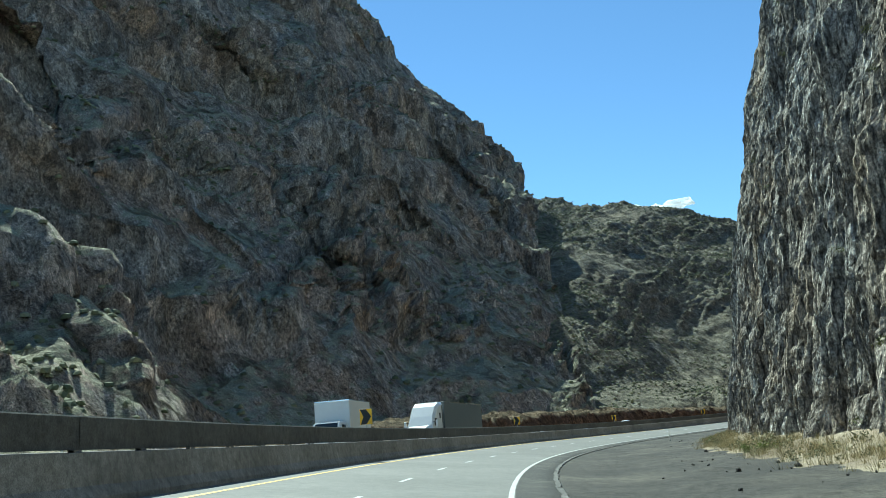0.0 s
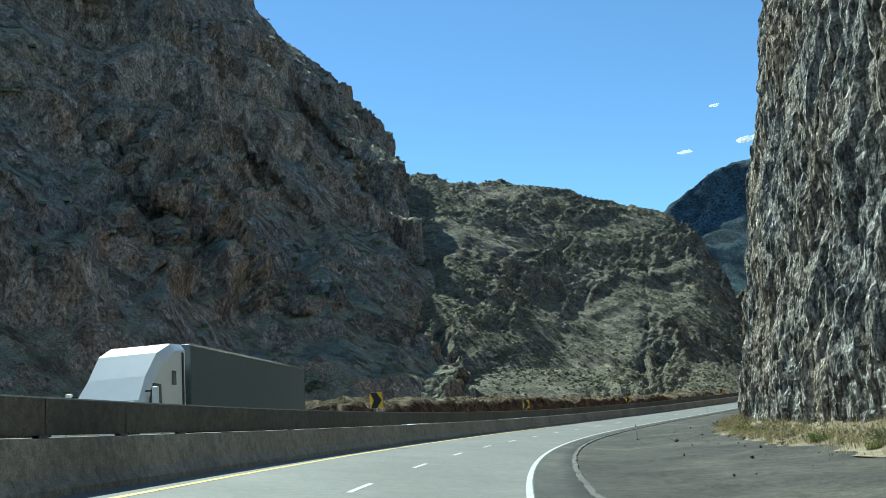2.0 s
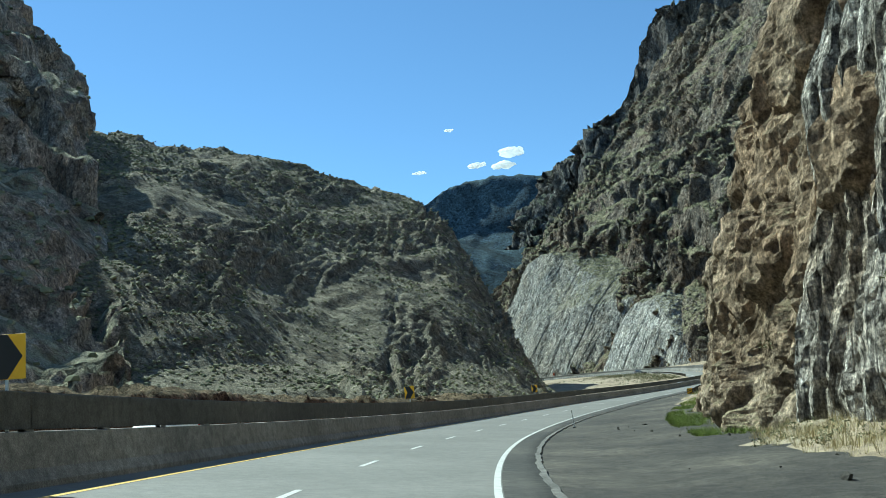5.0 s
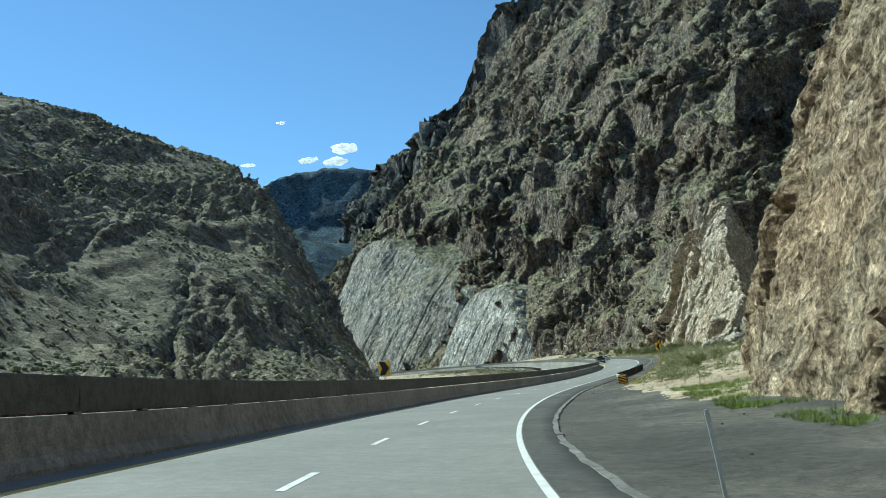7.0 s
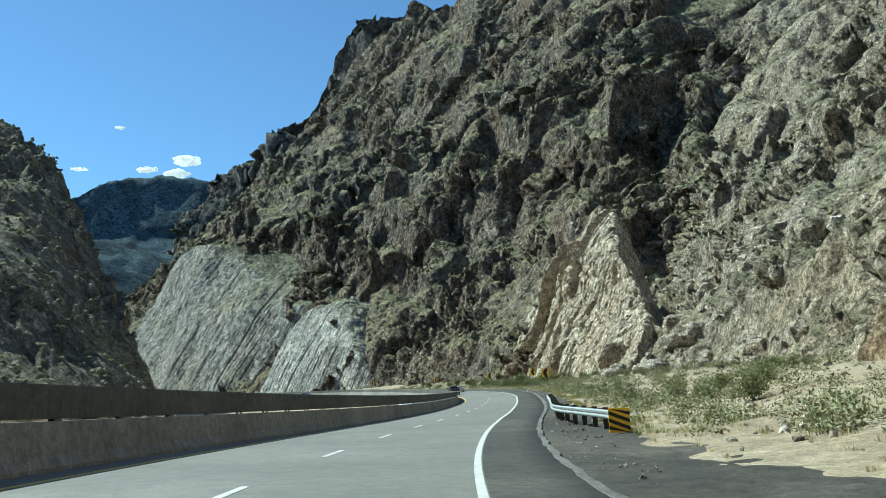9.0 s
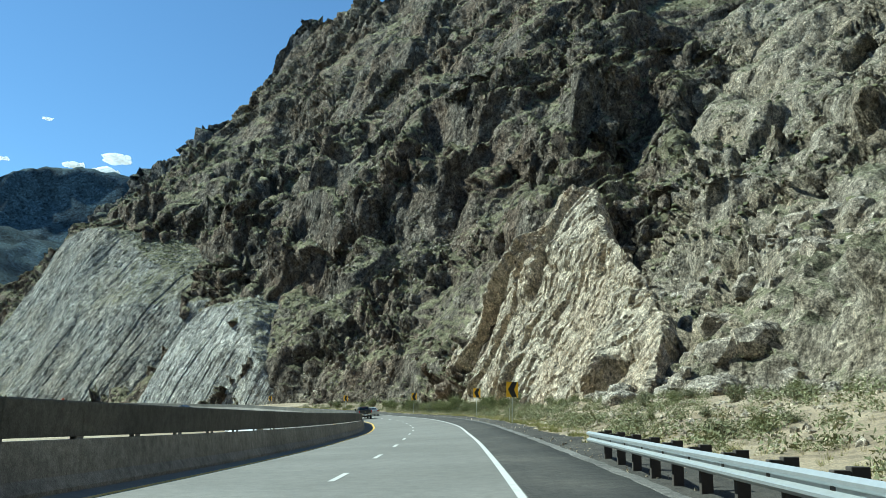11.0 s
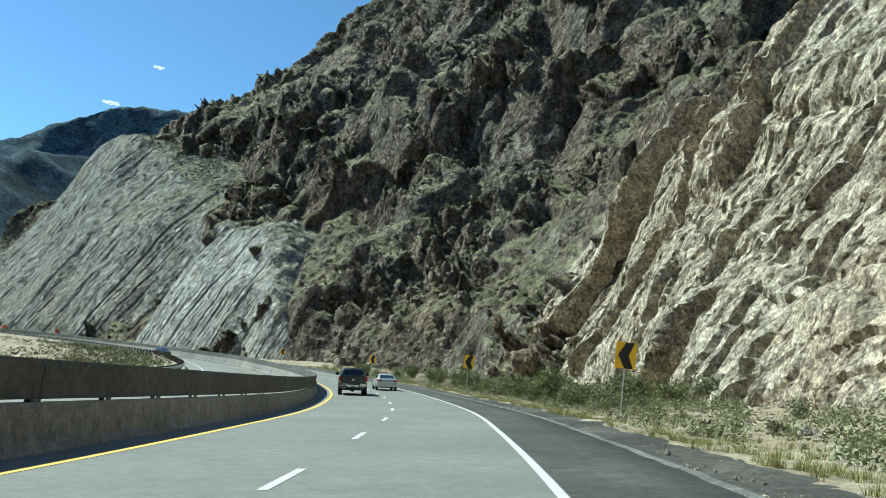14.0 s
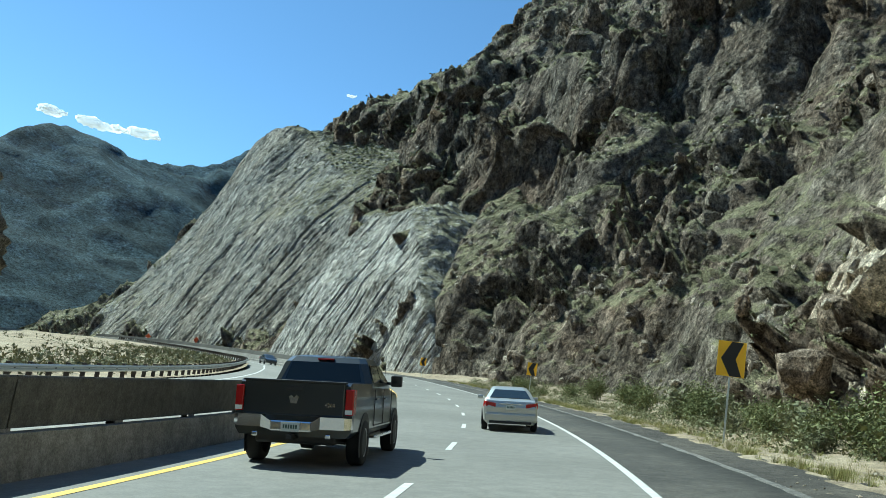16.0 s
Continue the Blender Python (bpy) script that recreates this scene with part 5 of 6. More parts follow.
def chevron(x, y, z, way, w=0.94, h=1.22):
    """A chevron alignment sign on a steel post; z is the panel's middle, way +1 points right."""
    s, o = nearest(x, y)
    foot = ground_z(s, o) - 0.25 if abs(o - BARRIER_O) > 1.2 else float(road_at(s, BARRIER_O)[2]) + 0.85
    sign = tagged(new("chevron_sign"), "amber chevron curve sign on a thin steel post", "road sign", "chevron signs along the bends")
    face = heading(s - 45)
    sign.matrix_world = pose(x, y, 0, 0, 0, -face)
    part("panel", box(bmesh.new(), (-w / 2, -0.02, z - h / 2), (w / 2, 0.0, z + h / 2), 0.006), M_sign, sign)
    bm = bmesh.new()
    t = w * 0.22
    pts = [(-t - 0.12, -0.024, h / 2), (0.02, -0.024, h / 2), (t + 0.1, -0.024, 0), (0.02, -0.024, -h / 2), (-t - 0.12, -0.024, -h / 2), (-0.12, -0.024, 0)]
    slab(bm, [(way * a * 1.15, b, z + c * 0.985) for a, b, c in pts], (0, -0.004, 0))
    part("chevron", bm, M_sign_black, sign, "black chevron")
    part("post", box(bmesh.new(), (-0.03, 0.0, foot), (0.03, 0.05, z + h / 2 - 0.1), 0.006), M_galv, sign)
    return sign


for x, y, z in ((186.8, 267.0, 0.0), (224.2, 295.4, 1.65), (250.8, 326.6, 2.45), (281.7, 371.0, 3.6), (302.5, 419.0, 4.6), (312.0, 468.0, 5.0), (315.0, 516.0, 4.8)):
    chevron(x, y, z, -1)
for s in (47, 95, 138.5, 180.5, 224):
    x, y, z = road_at(s, BARRIER_O, 2.33)
    chevron(float(x), float(y), float(z), 1, 0.66, 0.82)


def orange_sign(s, o):
    sign = tagged(new("roadwork_sign"), "orange diamond warning sign far along the road", "road sign", "orange signs")
    sign.matrix_world = pose(*[float(v) for v in road_at(s, o)], 0, 0, -heading(s))
    z = 2.3
    part("panel", slab(bmesh.new(), [(0, 0, z - 0.86), (0.86, 0, z), (0, 0, z + 0.86), (-0.86, 0, z)], (0, -0.02, 0)), M_orange, sign)
    part("post", box(bmesh.new(), (-0.04, 0.0, -0.4), (0.04, 0.06, z + 0.6), 0.01), M_galv, sign)


orange_sign(671 - 15, 6.2)
orange_sign(690 - 5, 6.2)

# two grey sign panels by the opposite lanes
for s in (41, 112):
    sign = tagged(new("grey_sign"), "grey back of a road sign by the opposite lanes", "road sign")
    sign.matrix_world = pose(*[float(v) for v in road_at(s, -21.0, -0.5)], 0, 0, -heading(s))
    part("panel", box(bmesh.new(), (-0.6, -0.02, 2.2), (0.6, 0.0, 3.4), 0.01), M_grey_sign, sign)
    for dx in (-0.4, 0.4):
        part("post", box(bmesh.new(), (dx - 0.04, 0.0, -1.0), (dx + 0.04, 0.06, 3.3), 0.01), M_galv, sign)


def w_beam(name, label, s0, s1, offset, lift, flip=1):
    """A steel W-beam rail on timber posts with blocks; offset and lift are functions of the arc length."""
    rail = tagged(new(name), label, "guardrail")
    prof = [(0.0, 0.40), (-0.05, 0.45), (-0.05, 0.49), (0.03, 0.54), (0.03, 0.58), (-0.05, 0.63), (-0.05, 0.67), (0.0, 0.72)]
    prof = prof + [(a + 0.012, b) for a, b in reversed(prof)] + prof[:1]
    s = s0
    while s < s1 - 0.1:
        q = np.linspace(s, min(s + 3.81, s1) + 0.3, 5)
        laid("beam", grid_mesh("beam", np.stack([road_at(q, offset(q) + flip * a, b + lift(q)) for a, b in prof], 1), False), M_galv, rail)
        s += 3.81
    bm = box(bmesh.new(), (-0.1, -0.075, -0.45), (0.1, 0.075, 0.78), 0.012)
    box(bm, (-flip * 0.19 - 0.085, -0.07, 0.40), (-flip * 0.19 + 0.085, 0.07, 0.74), 0.008)
    me = bpy.data.meshes.new("post")
    bm.to_mesh(me)
    bm.free()
    me.materials.append(M_wood)
    for k in range(int((s1 - s0) / 1.905) + 1):
        q = s0 + 0.3 + 1.905 * k
        post = new("post", me)
        post.parent = rail
        post.matrix_world = pose(*[float(v) for v in road_at(q, float(offset(q)) + flip * 0.3, float(lift(q)))], 0, 0, -heading(q))
    return rail


rail_s0, _ = nearest(112.5, 213.2)
near_rail = w_beam("guardrail", "galvanised W-beam guardrail on dark timber posts", rail_s0, 301, lambda q: 3.9 + 1.7 * (1 - smoothstep(rail_s0, rail_s0 + 16, q)), lambda q: 0.0 * q)
marker = part("end_marker", box(bmesh.new(), (-0.35, -0.05, 0.05), (0.35, 0.0, 0.85), 0.01), M_sign, near_rail, "black and amber striped end marker")
marker.matrix_world = pose(*[float(v) for v in road_at(rail_s0 - 0.35, 5.6)], 0, 0, -heading(rail_s0))
for k in range(4):
    bm = bmesh.new()
    z = 0.02 + 0.24 * k
    pts = [(-0.35, z + 0.14), (-0.35, z + 0.26), (0.35, z - 0.02), (0.35, z - 0.14)]
    slab(bm, [(a, -0.054, min(max(b, 0.05), 0.85)) for a, b in pts], (0, -0.003, 0))
    part("stripe", bm, M_sign_black, marker)
far_rail = w_beam("far_guardrail", "dark far guardrail along the opposite lanes", 425, 640, lambda q: -20.4 + 0 * q, lambda q: opposite_lift(q) - 0.1, -1)
left_rail = w_beam("left_guardrail", "guardrail along the shaded side of the opposite lanes", -30, 190, lambda q: -20.4 + 0 * q, lambda q: opposite_lift(q) - 0.1, -1)


def delineator(s, o, h, lean):
    post = tagged(new("delineator_post"), "thin pale flexible delineator post beside the shoulder", "post", "delineator posts")
    post.matrix_world = pose(*[float(v) for v in road_at(s, o)], 0, lean, -heading(s))
    part("stake", box(bmesh.new(), (-0.022, -0.006, -0.1), (0.022, 0.006, h), 0.003), M_plate, post)
    part("reflector", box(bmesh.new(), (-0.028, -0.014, h - 0.16), (0.028, -0.009, h - 0.04)), M_plate, post)
    part("base", box(bmesh.new(), (-0.1, -0.1, -0.03), (0.1, 0.1, 0.03), 0.01), M_black, post)


for x, y, lean in ((60.6, 168.1, -6), (28.6, 113.2, -4)):
    s, o = nearest(x, y)
    delineator(s, o, 1.15, lean)
s, _ = nearest(190, 272)
delineator(s, 5.6, 1.2, 0)

# ---- plants, stones and clouds ----
def leafy(name, dark, light):
    m, n, l, b = material(name, 0.85)
    geo = n.new("ShaderNodeNewGeometry")
    r = ramp_node(n, [(0.0, dark), (1.0, light)])
    l.new(geo.outputs["Random Per Island"], r.inputs["Fac"])
    l.new(r.outputs["Color"], b.inputs["Base Color"])
    b.inputs["Specular IOR Level"].default_value = 0.12
    return m


M_scrub = leafy("dry_scrub_leaves", (0.078, 0.086, 0.044), (0.27, 0.258, 0.148))
M_brittle = leafy("grey_green_scrub_leaves", (0.095, 0.105, 0.058), (0.27, 0.265, 0.16))
M_creosote = leafy("creosote_leaves", (0.085, 0.1, 0.043), (0.25, 0.26, 0.12))
M_fresh = leafy("fresh_green_leaves", (0.085, 0.125, 0.025), (0.25, 0.31, 0.08))
M_straw = leafy("straw_grass", (0.30, 0.255, 0.14), (0.55, 0.475, 0.28))
M_verge = leafy("yellow_green_grass", (0.17, 0.18, 0.06), (0.42, 0.39, 0.17))
M_sage = leafy("pale_sage_leaves", (0.13, 0.14, 0.07), (0.34, 0.345, 0.20))
M_stem = plain("grey_stems", (0.16, 0.12, 0.08), 0.9)


def scatter(name, centres, sizes, leaves, mat, label, category, flat=0.75, leaf=0.34, rng=None):
    """Many small plants as one mesh of leaf triangles round the centres."""
    n = len(centres)
    d = rng.normal(size=(n, leaves, 3))
    d /= np.linalg.norm(d, axis=-1, keepdims=True)
    d[..., 2] = np.abs(d[..., 2]) * flat
    c = centres[:, None] + d * sizes[:, None, None] * rng.uniform(0.15, 1.0, (n, leaves, 1)) ** 0.7
    a = rng.normal(size=(n, leaves, 3))
    b = rng.normal(size=(n, leaves, 3))
    k = leaf * sizes[:, None, None]
    v = np.stack([c + a * k * 0.55, c + b * k * 0.55, c - (a + b) * k * 0.45 + d * k * 0.6], 2).reshape(-1, 3)
    f = np.arange(len(v)).reshape(-1, 3)
    return tagged(laid(name, poly_mesh(name, v, f), mat), label, category, kind="stuff")


def clumps(name, centres, sizes, mat, label, rng):
    """Many low rounded desert bushes, far off, each a small uneven clump, as one mesh."""
    n = len(centres)
    turn = rng.uniform(0, 6.28, (n, 1))
    a = np.arange(5) * 2 * math.pi / 5 + turn
    lower = np.stack([np.cos(a), np.sin(a), 0 * a - 0.25], -1) * rng.uniform(0.65, 1.15, (n, 5, 1))
    a = a + 0.6
    upper = np.stack([0.7 * np.cos(a), 0.7 * np.sin(a), 0 * a + 0.5], -1) * rng.uniform(0.7, 1.3, (n, 5, 1))
    top = np.concatenate([rng.normal(0, 0.2, (n, 1, 2)), rng.uniform(0.65, 1.0, (n, 1, 1))], -1)
    v = np.concatenate([lower, upper, top], 1) * sizes[:, None, None] * (1, 1, 0.85) + centres[:, None]
    f = []
    for k in range(5):
        j = (k + 1) % 5
        f += [(k, j, 5 + k), (j, 5 + j, 5 + k), (5 + k, 5 + j, 10)]
    f = (np.array(f)[None] + (np.arange(n) * 11)[:, None, None]).reshape(-1, 3)
    return tagged(laid(name, poly_mesh(name, v.reshape(-1, 3), f), mat), label, "scrub", kind="stuff")


def spots(p, count, rng, z_least, high=1e9, patch=0.02, lean=0.0):
    """Random places on a mountain grid, on its flatter ledges, in drifts."""
    nor = grid_normals(p)
    nor = nor * np.sign(nor[..., 2:3] + 1e-9)
    flat = p.reshape(-1, 3)
    area = np.linalg.norm(np.cross(np.gradient(p, axis=0), np.gradient(p, axis=1)), axis=-1).ravel()
    w = np.clip(nor[..., 2].ravel() - z_least, 0, 1) * area * np.clip(0.45 + fbm(flat * patch, 2), 0.05, 1.5) * (flat[:, 2] < high)
    k = rng.choice(len(flat), count, p=w / w.sum())
    return flat[k] + rng.normal(size=(count, 3)) * (0.35, 0.35, 0.0)


rng = np.random.default_rng(21)
for name, p, count, zl, lo, hi, mat, label in (
        ("hill_scrub", P_hl, 17000, 0.3, 0.3, 0.85, M_brittle, "pale dry desert scrub on the hill"),
        ("mountain_scrub", P_mn, 20000, 0.30, 0.3, 1.0, M_scrub, "dark green desert scrub on the mountain ledges"),
        ("slope_scrub", P_ms, 7000, 0.42, 0.45, 1.1, M_scrub, "green desert scrub on the sunlit slope"),
        ("shade_scrub", P_lm, 4500, 0.45, 0.6, 1.4, M_brittle, "pale scrub on the shaded mountain ledges"),
        ("slab_scrub", P_s2, 1700, 0.42, 0.3, 0.8, M_scrub, "scrub on top of the large grey slab"),
        ("gully_scrub", P_s2[P_s2[:, 0, 1] < 506], 420, 0.12, 0.4, 1.0, M_scrub, "dark scrub in the gully between the two slabs"),
        ("bench_scrub", P_s1, 500, 0.55, 0.35, 0.9, M_scrub, "scrub on top of the small grey slab")):
    c = spots(p, count, rng, zl)
    c = c[[abs(nearest(x, y)[1]) > 34 for x, y, _ in c]]
    clumps(name, c, rng.uniform(lo, hi, len(c)) * 0.8, mat, label, rng)
for name, p, count, zl, mat, label in (
        ("rib_scrub", P_rib, 120, 0.5, M_scrub, "small scrub on the rock rib"),
        ("outcrop_scrub", P_out, 320, 0.45, M_scrub, "green scrub on the outcrop"),
        ("cliff_scrub", P_cut, 240, 0.35, M_creosote, "green tufts in the rock cut")):
    c = spots(p, count, rng, zl)
    scatter(name, c, rng.uniform(0.2, 0.55, len(c)), 60, mat, label, "scrub", 0.9, 0.14, rng)


c = spots(P_mn, 6500, rng, 0.25, high=75.0)
scatter("foot_scrub", c, rng.uniform(0.3, 0.8, len(c)), 32, M_sage, "yellow-green scrub on the lower mountain slope", "scrub", 0.9, 0.16, rng)
c = spots(P_ms, 1200, rng, 0.3, high=26.0)
scatter("low_slope_scrub", c, rng.uniform(0.3, 0.8, len(c)), 36, M_brittle, "grey-green scrub on the lower sunlit slope", "scrub", 0.9, 0.16, rng)


def verge_place(s, o):
    p = road_at(s, o)
    p[..., 2] += right_lift(s, o)
    return p


def tufts(name, centres, sizes, blades, mat, label, rng):
    """Grass tufts of thin bent blades as one mesh."""
    n = len(centres)
    a = rng.uniform(0, 2 * math.pi, (n, blades))
    lean = rng.uniform(0.1, 0.9, (n, blades))
    h = sizes[:, None] * rng.uniform(0.5, 1.1, (n, blades))
    d = np.stack([np.cos(a), np.sin(a), 0 * a], -1)
    side = np.stack([-np.sin(a), np.cos(a), 0 * a], -1) * (0.004 + 0.009 * h[..., None])
    root = centres[:, None] + d * sizes[:, None, None] * rng.uniform(0, 0.5, (n, blades, 1))
    tip = root + d * (h * lean)[..., None] + np.array([0, 0, 1.0]) * (h * np.sqrt(1 - 0.6 * lean**2))[..., None]
    v = np.stack([root - side, root + side, tip], 2).reshape(-1, 3)
    return tagged(laid(name, poly_mesh(name, v, np.arange(len(v)).reshape(-1, 3)), mat), label, "grass", kind="stuff")


# dry grass and low scrub along the bank
n = 5200
s = rng.uniform(232, 520, n)
o = dirt_o(s) + 0.4 + rng.gamma(1.5, 3.6, n)
keep = (o < 34) & (fbm(np.stack([s / 5, o / 3, 0 * s], -1), 2) > -0.15)
s, o = s[keep], o[keep]
tufts("bank_grass", verge_place(s, o), rng.uniform(0.12, 0.34, len(s)), 22, M_straw, "straw-coloured dry grass on the bank", rng)
n = 5200
s = rng.uniform(250, 520, n)
o = dirt_o(s) + 0.25 + rng.gamma(1.6, 0.8, n)
keep = fbm(np.stack([s / 6, o / 2, 0 * s + 4], -1), 2) > -0.1
s, o = s[keep], o[keep]
tufts("verge_grass", verge_place(s, o), rng.uniform(0.12, 0.34, len(s)), 34, M_verge, "yellow-green grass along the edge of the gravel", rng)
n = 900
s = rng.uniform(240, 520, n)
o = dirt_o(s) + 1.0 + rng.gamma(2.0, 3.6, n)
keep = o < 34
s, o = s[keep], o[keep]
scatter("bank_scrub", verge_place(s, o), rng.uniform(0.3, 0.9, len(s)), 240, M_sage, "pale grey-green rounded scrub on the bank", "scrub", 1.0, 0.085, rng)
n = 1500
s = rng.uniform(420, 560, n)
o = -21.5 - rng.gamma(2.0, 4.0, n)
q = road_at(s, o)
q[:, 2] += left_lift(s, o)
scatter("far_bank_grass", q, rng.uniform(0.3, 0.7, n), 10, M_brittle, "dry grass on the far dirt bank", "grass", 1.0, 0.3, rng)
# weeds at the foot of the rock cut and of the outcrop
edge = P_cut[::4, 5].copy()
ahead = np.gradient(edge[:, :2], axis=0)
ahead /= np.linalg.norm(ahead, axis=1)[:, None]
aside = np.stack([-ahead[:, 1], ahead[:, 0]], 1)
side_sign = -np.sign((aside * (edge[:, :2] - road_at(np.full(len(edge), 60.0), 0)[:, :2])).sum(1).mean())
aside *= side_sign
rows = []
for k, (reach, lift) in enumerate(((-1.0, 0.75), (0.0, 0.55), (0.7, 0.34), (1.4, 0.18), (2.1, 0.07), (2.8, -0.03))):
    wander = 0.5 * fbm(np.stack([edge[:, 0] / 4, edge[:, 1] / 4, 0 * edge[:, 0] + k * 0.3], 1), 2)
    q = edge.copy()
    q[:, :2] += aside * (reach + (wander if k > 1 else 0 * wander))[:, None]
    q[:, 2] = [ground_z(*nearest(a, b)) + lift for a, b in q[:, :2]] + 0.08 * perlin(q * 1.3) * (k < 5)
    rows.append(q)
bank = np.stack(rows, 1)
if np.cross(bank[1, 2] - bank[0, 2], bank[0, 3] - bank[0, 2])[2] < 0:
    bank = bank[::-1]
tagged(laid("dirt_bank", grid_mesh("dirt_bank", bank), M_dirt), "straw-coloured dirt bank at the foot of the rock cut", "bank", kind="structure")
n = 5600
i = rng.integers(0, len(bank), n)
f = np.clip(rng.normal(2.6, 1.1, n), 1, 4.99)
k = f.astype(int)
foot = bank[i, k] * (1 - (f - k))[:, None] + bank[i, np.minimum(k + 1, 5)] * (f - k)[:, None] + rng.normal(size=(n, 3)) * (0.25, 0.25, 0)
foot[:, 2] -= 0.03
tufts("cliff_foot_weeds", foot[:5150], rng.uniform(0.2, 0.6, 5150), 12, M_straw, "straw weeds at the foot of the rock cut", rng)
scatter("cliff_foot_greens", foot[5150:], rng.uniform(0.2, 0.55, n - 5150), 50, M_brittle, "grey-green weeds at the foot of the rock cut", "weeds", 1.0, 0.14, rng)
n = 9000
i = rng.integers(int(len(P_out) * 0.35), int(len(P_out) * 0.9), n)
foot = P_out[i, 5].copy()
foot[:, 0] += rng.normal(-2.6, 1.9, n)
foot[:, 1] += rng.normal(1.6, 1.4, n)
keep = [nearest(a, b)[1] > 9 for a, b in foot[:, :2]]
foot = foot[np.array(keep) & (fbm(foot * (0.16, 0.16, 0.0), 2) > -0.12)]
foot[:, 2] = [ground_z(*nearest(a, b)) - 0.03 for a, b in foot[:, :2]]
tufts("outcrop_grass", foot, rng.uniform(0.12, 0.4, len(foot)), 20, M_fresh, "bright yellow-green grass below the outcrop", rng)


# ---- shrubs one by one ----
def shrub(seed, mat, label, r=1.0, leaves=1100):
    g = np.random.default_rng(seed)
    ob = tagged(new("shrub"), label, "shrub", "shrubs along the bank")
    bm = bmesh.new()
    tips = []
    for k in range(9):
        a, t = g.uniform(0, 2 * math.pi), g.uniform(0.15, 0.9)
        d = Vector((math.cos(a) * math.sin(t), math.sin(a) * math.sin(t), math.cos(t)))
        base = Vector((g.normal(0, 0.06), g.normal(0, 0.06), -0.05))
        side = d.orthogonal().normalized() * 0.022
        other = d.cross(side)
        tip = base + d * r * g.uniform(0.7, 1.05)
        tips.append(tip)
        ring = [base + side, base + other, base - side, base - other]
        vs = [bm.verts.new(p) for p in ring]
        top = bm.verts.new(tip)
        for i in range(4):
            bm.faces.new((vs[i], vs[(i + 1) % 4], top))
    part("stem_cluster", bm, M_stem, ob)
    t = np.array([g.choice(len(tips)) for _ in range(leaves)])
    c = np.array([tuple(tips[k]) for k in t]) * g.uniform(0.45, 1.05, (leaves, 1)) + g.normal(0, 0.17 * r, (leaves, 3))
    c[:, 2] = np.maximum(c[:, 2], 0.03)
    a, b = g.normal(0, 0.034 * r * min(1.0, (1500 / leaves) ** 0.5), (2, leaves, 3))
    v = np.stack([c + a, c + b, c - a - b * 0.4], 1).reshape(-1, 3)
    me = poly_mesh("foliage", v, np.arange(len(v)).reshape(-1, 3))
    laid("foliage", me, mat, ob)
    return ob


kinds = [shrub(1, M_creosote, "dark green creosote shrub beside the road", leaves=3000), shrub(2, M_creosote, "dark green creosote shrub beside the road", leaves=3000),
         shrub(3, M_brittle, "grey-green rounded desert shrub"), shrub(4, M_fresh, "fresh green leafy shrub")]
g = np.random.default_rng(5)
first = [True] * 4
spots_at = []
for k in range(70):                                    # the thick row below the mountain face
    spots_at.append((398 + g.gamma(1.6, 24.0), 9.2 + g.gamma(2.0, 1.5), g.choice([0, 1, 0, 1, 2]), g.uniform(1.1, 2.3)))
for k in range(64):                                    # the sparse bank before it
    spots_at.append((g.uniform(255, 405), 8.5 + g.gamma(2.0, 3.0), g.choice([0, 1, 2, 2]), g.uniform(0.5, 1.2)))
for k in range(16):                                    # below the outcrop
    spots_at.append((g.uniform(178, 208), g.uniform(17.0, 21), 3, g.uniform(0.8, 1.5)))
for k in range(16):                                    # foot of the rock cut
    spots_at.append((g.uniform(45, 150), g.uniform(12.2, 13.4), g.choice([2, 3]), g.uniform(0.4, 0.9)))
for s, o, kind, size in spots_at:
    x, y, _ = (float(v) for v in road_at(s, o))
    m = pose(x, y, ground_z(s, o) - 0.05, 0, 0, float(g.uniform(0, 360))) @ Matrix.Diagonal((size, size, size * float(g.uniform(0.75, 1.05)), 1))
    if first[kind]:
        kinds[kind].matrix_world = m
        first[kind] = False
    else:
        sh = copy_thing(kinds[kind], m)
        sh.matrix_world = m


# ---- loose stones ----
def stones(name, places, sizes, mat, label, rng, fine=1):
    """Angular stones as one mesh."""
    bm = bmesh.new()
    bmesh.ops.create_icosphere(bm, subdivisions=fine, radius=1.0)
    base = np.array([v.co[:] for v in bm.verts])
    if fine > 1:
        base = np.sign(base) * np.abs(base) ** 0.7
    faces = np.array([[v.index for v in f.verts] for f in bm.faces])
    bm.free()
    n = len(places)
    v = base[None] * rng.uniform(0.65 + 0.1 * (fine > 1), 1.2 - 0.06 * (fine > 1), (n, len(base), 1)) * rng.uniform(0.55, 1.2, (n, 1, 3)) * sizes[:, None, None]
    a = rng.uniform(0, 6.28, n)
    c, s = np.cos(a)[:, None], np.sin(a)[:, None]
    v = np.stack([v[..., 0] * c - v[..., 1] * s, v[..., 0] * s + v[..., 1] * c, v[..., 2]], -1) + places[:, None]
    f = (faces[None] + (np.arange(n) * len(base))[:, None, None]).reshape(-1, 3)
    return tagged(laid(name, poly_mesh(name, v.reshape(-1, 3), f), mat), label, "stones", kind="stuff")


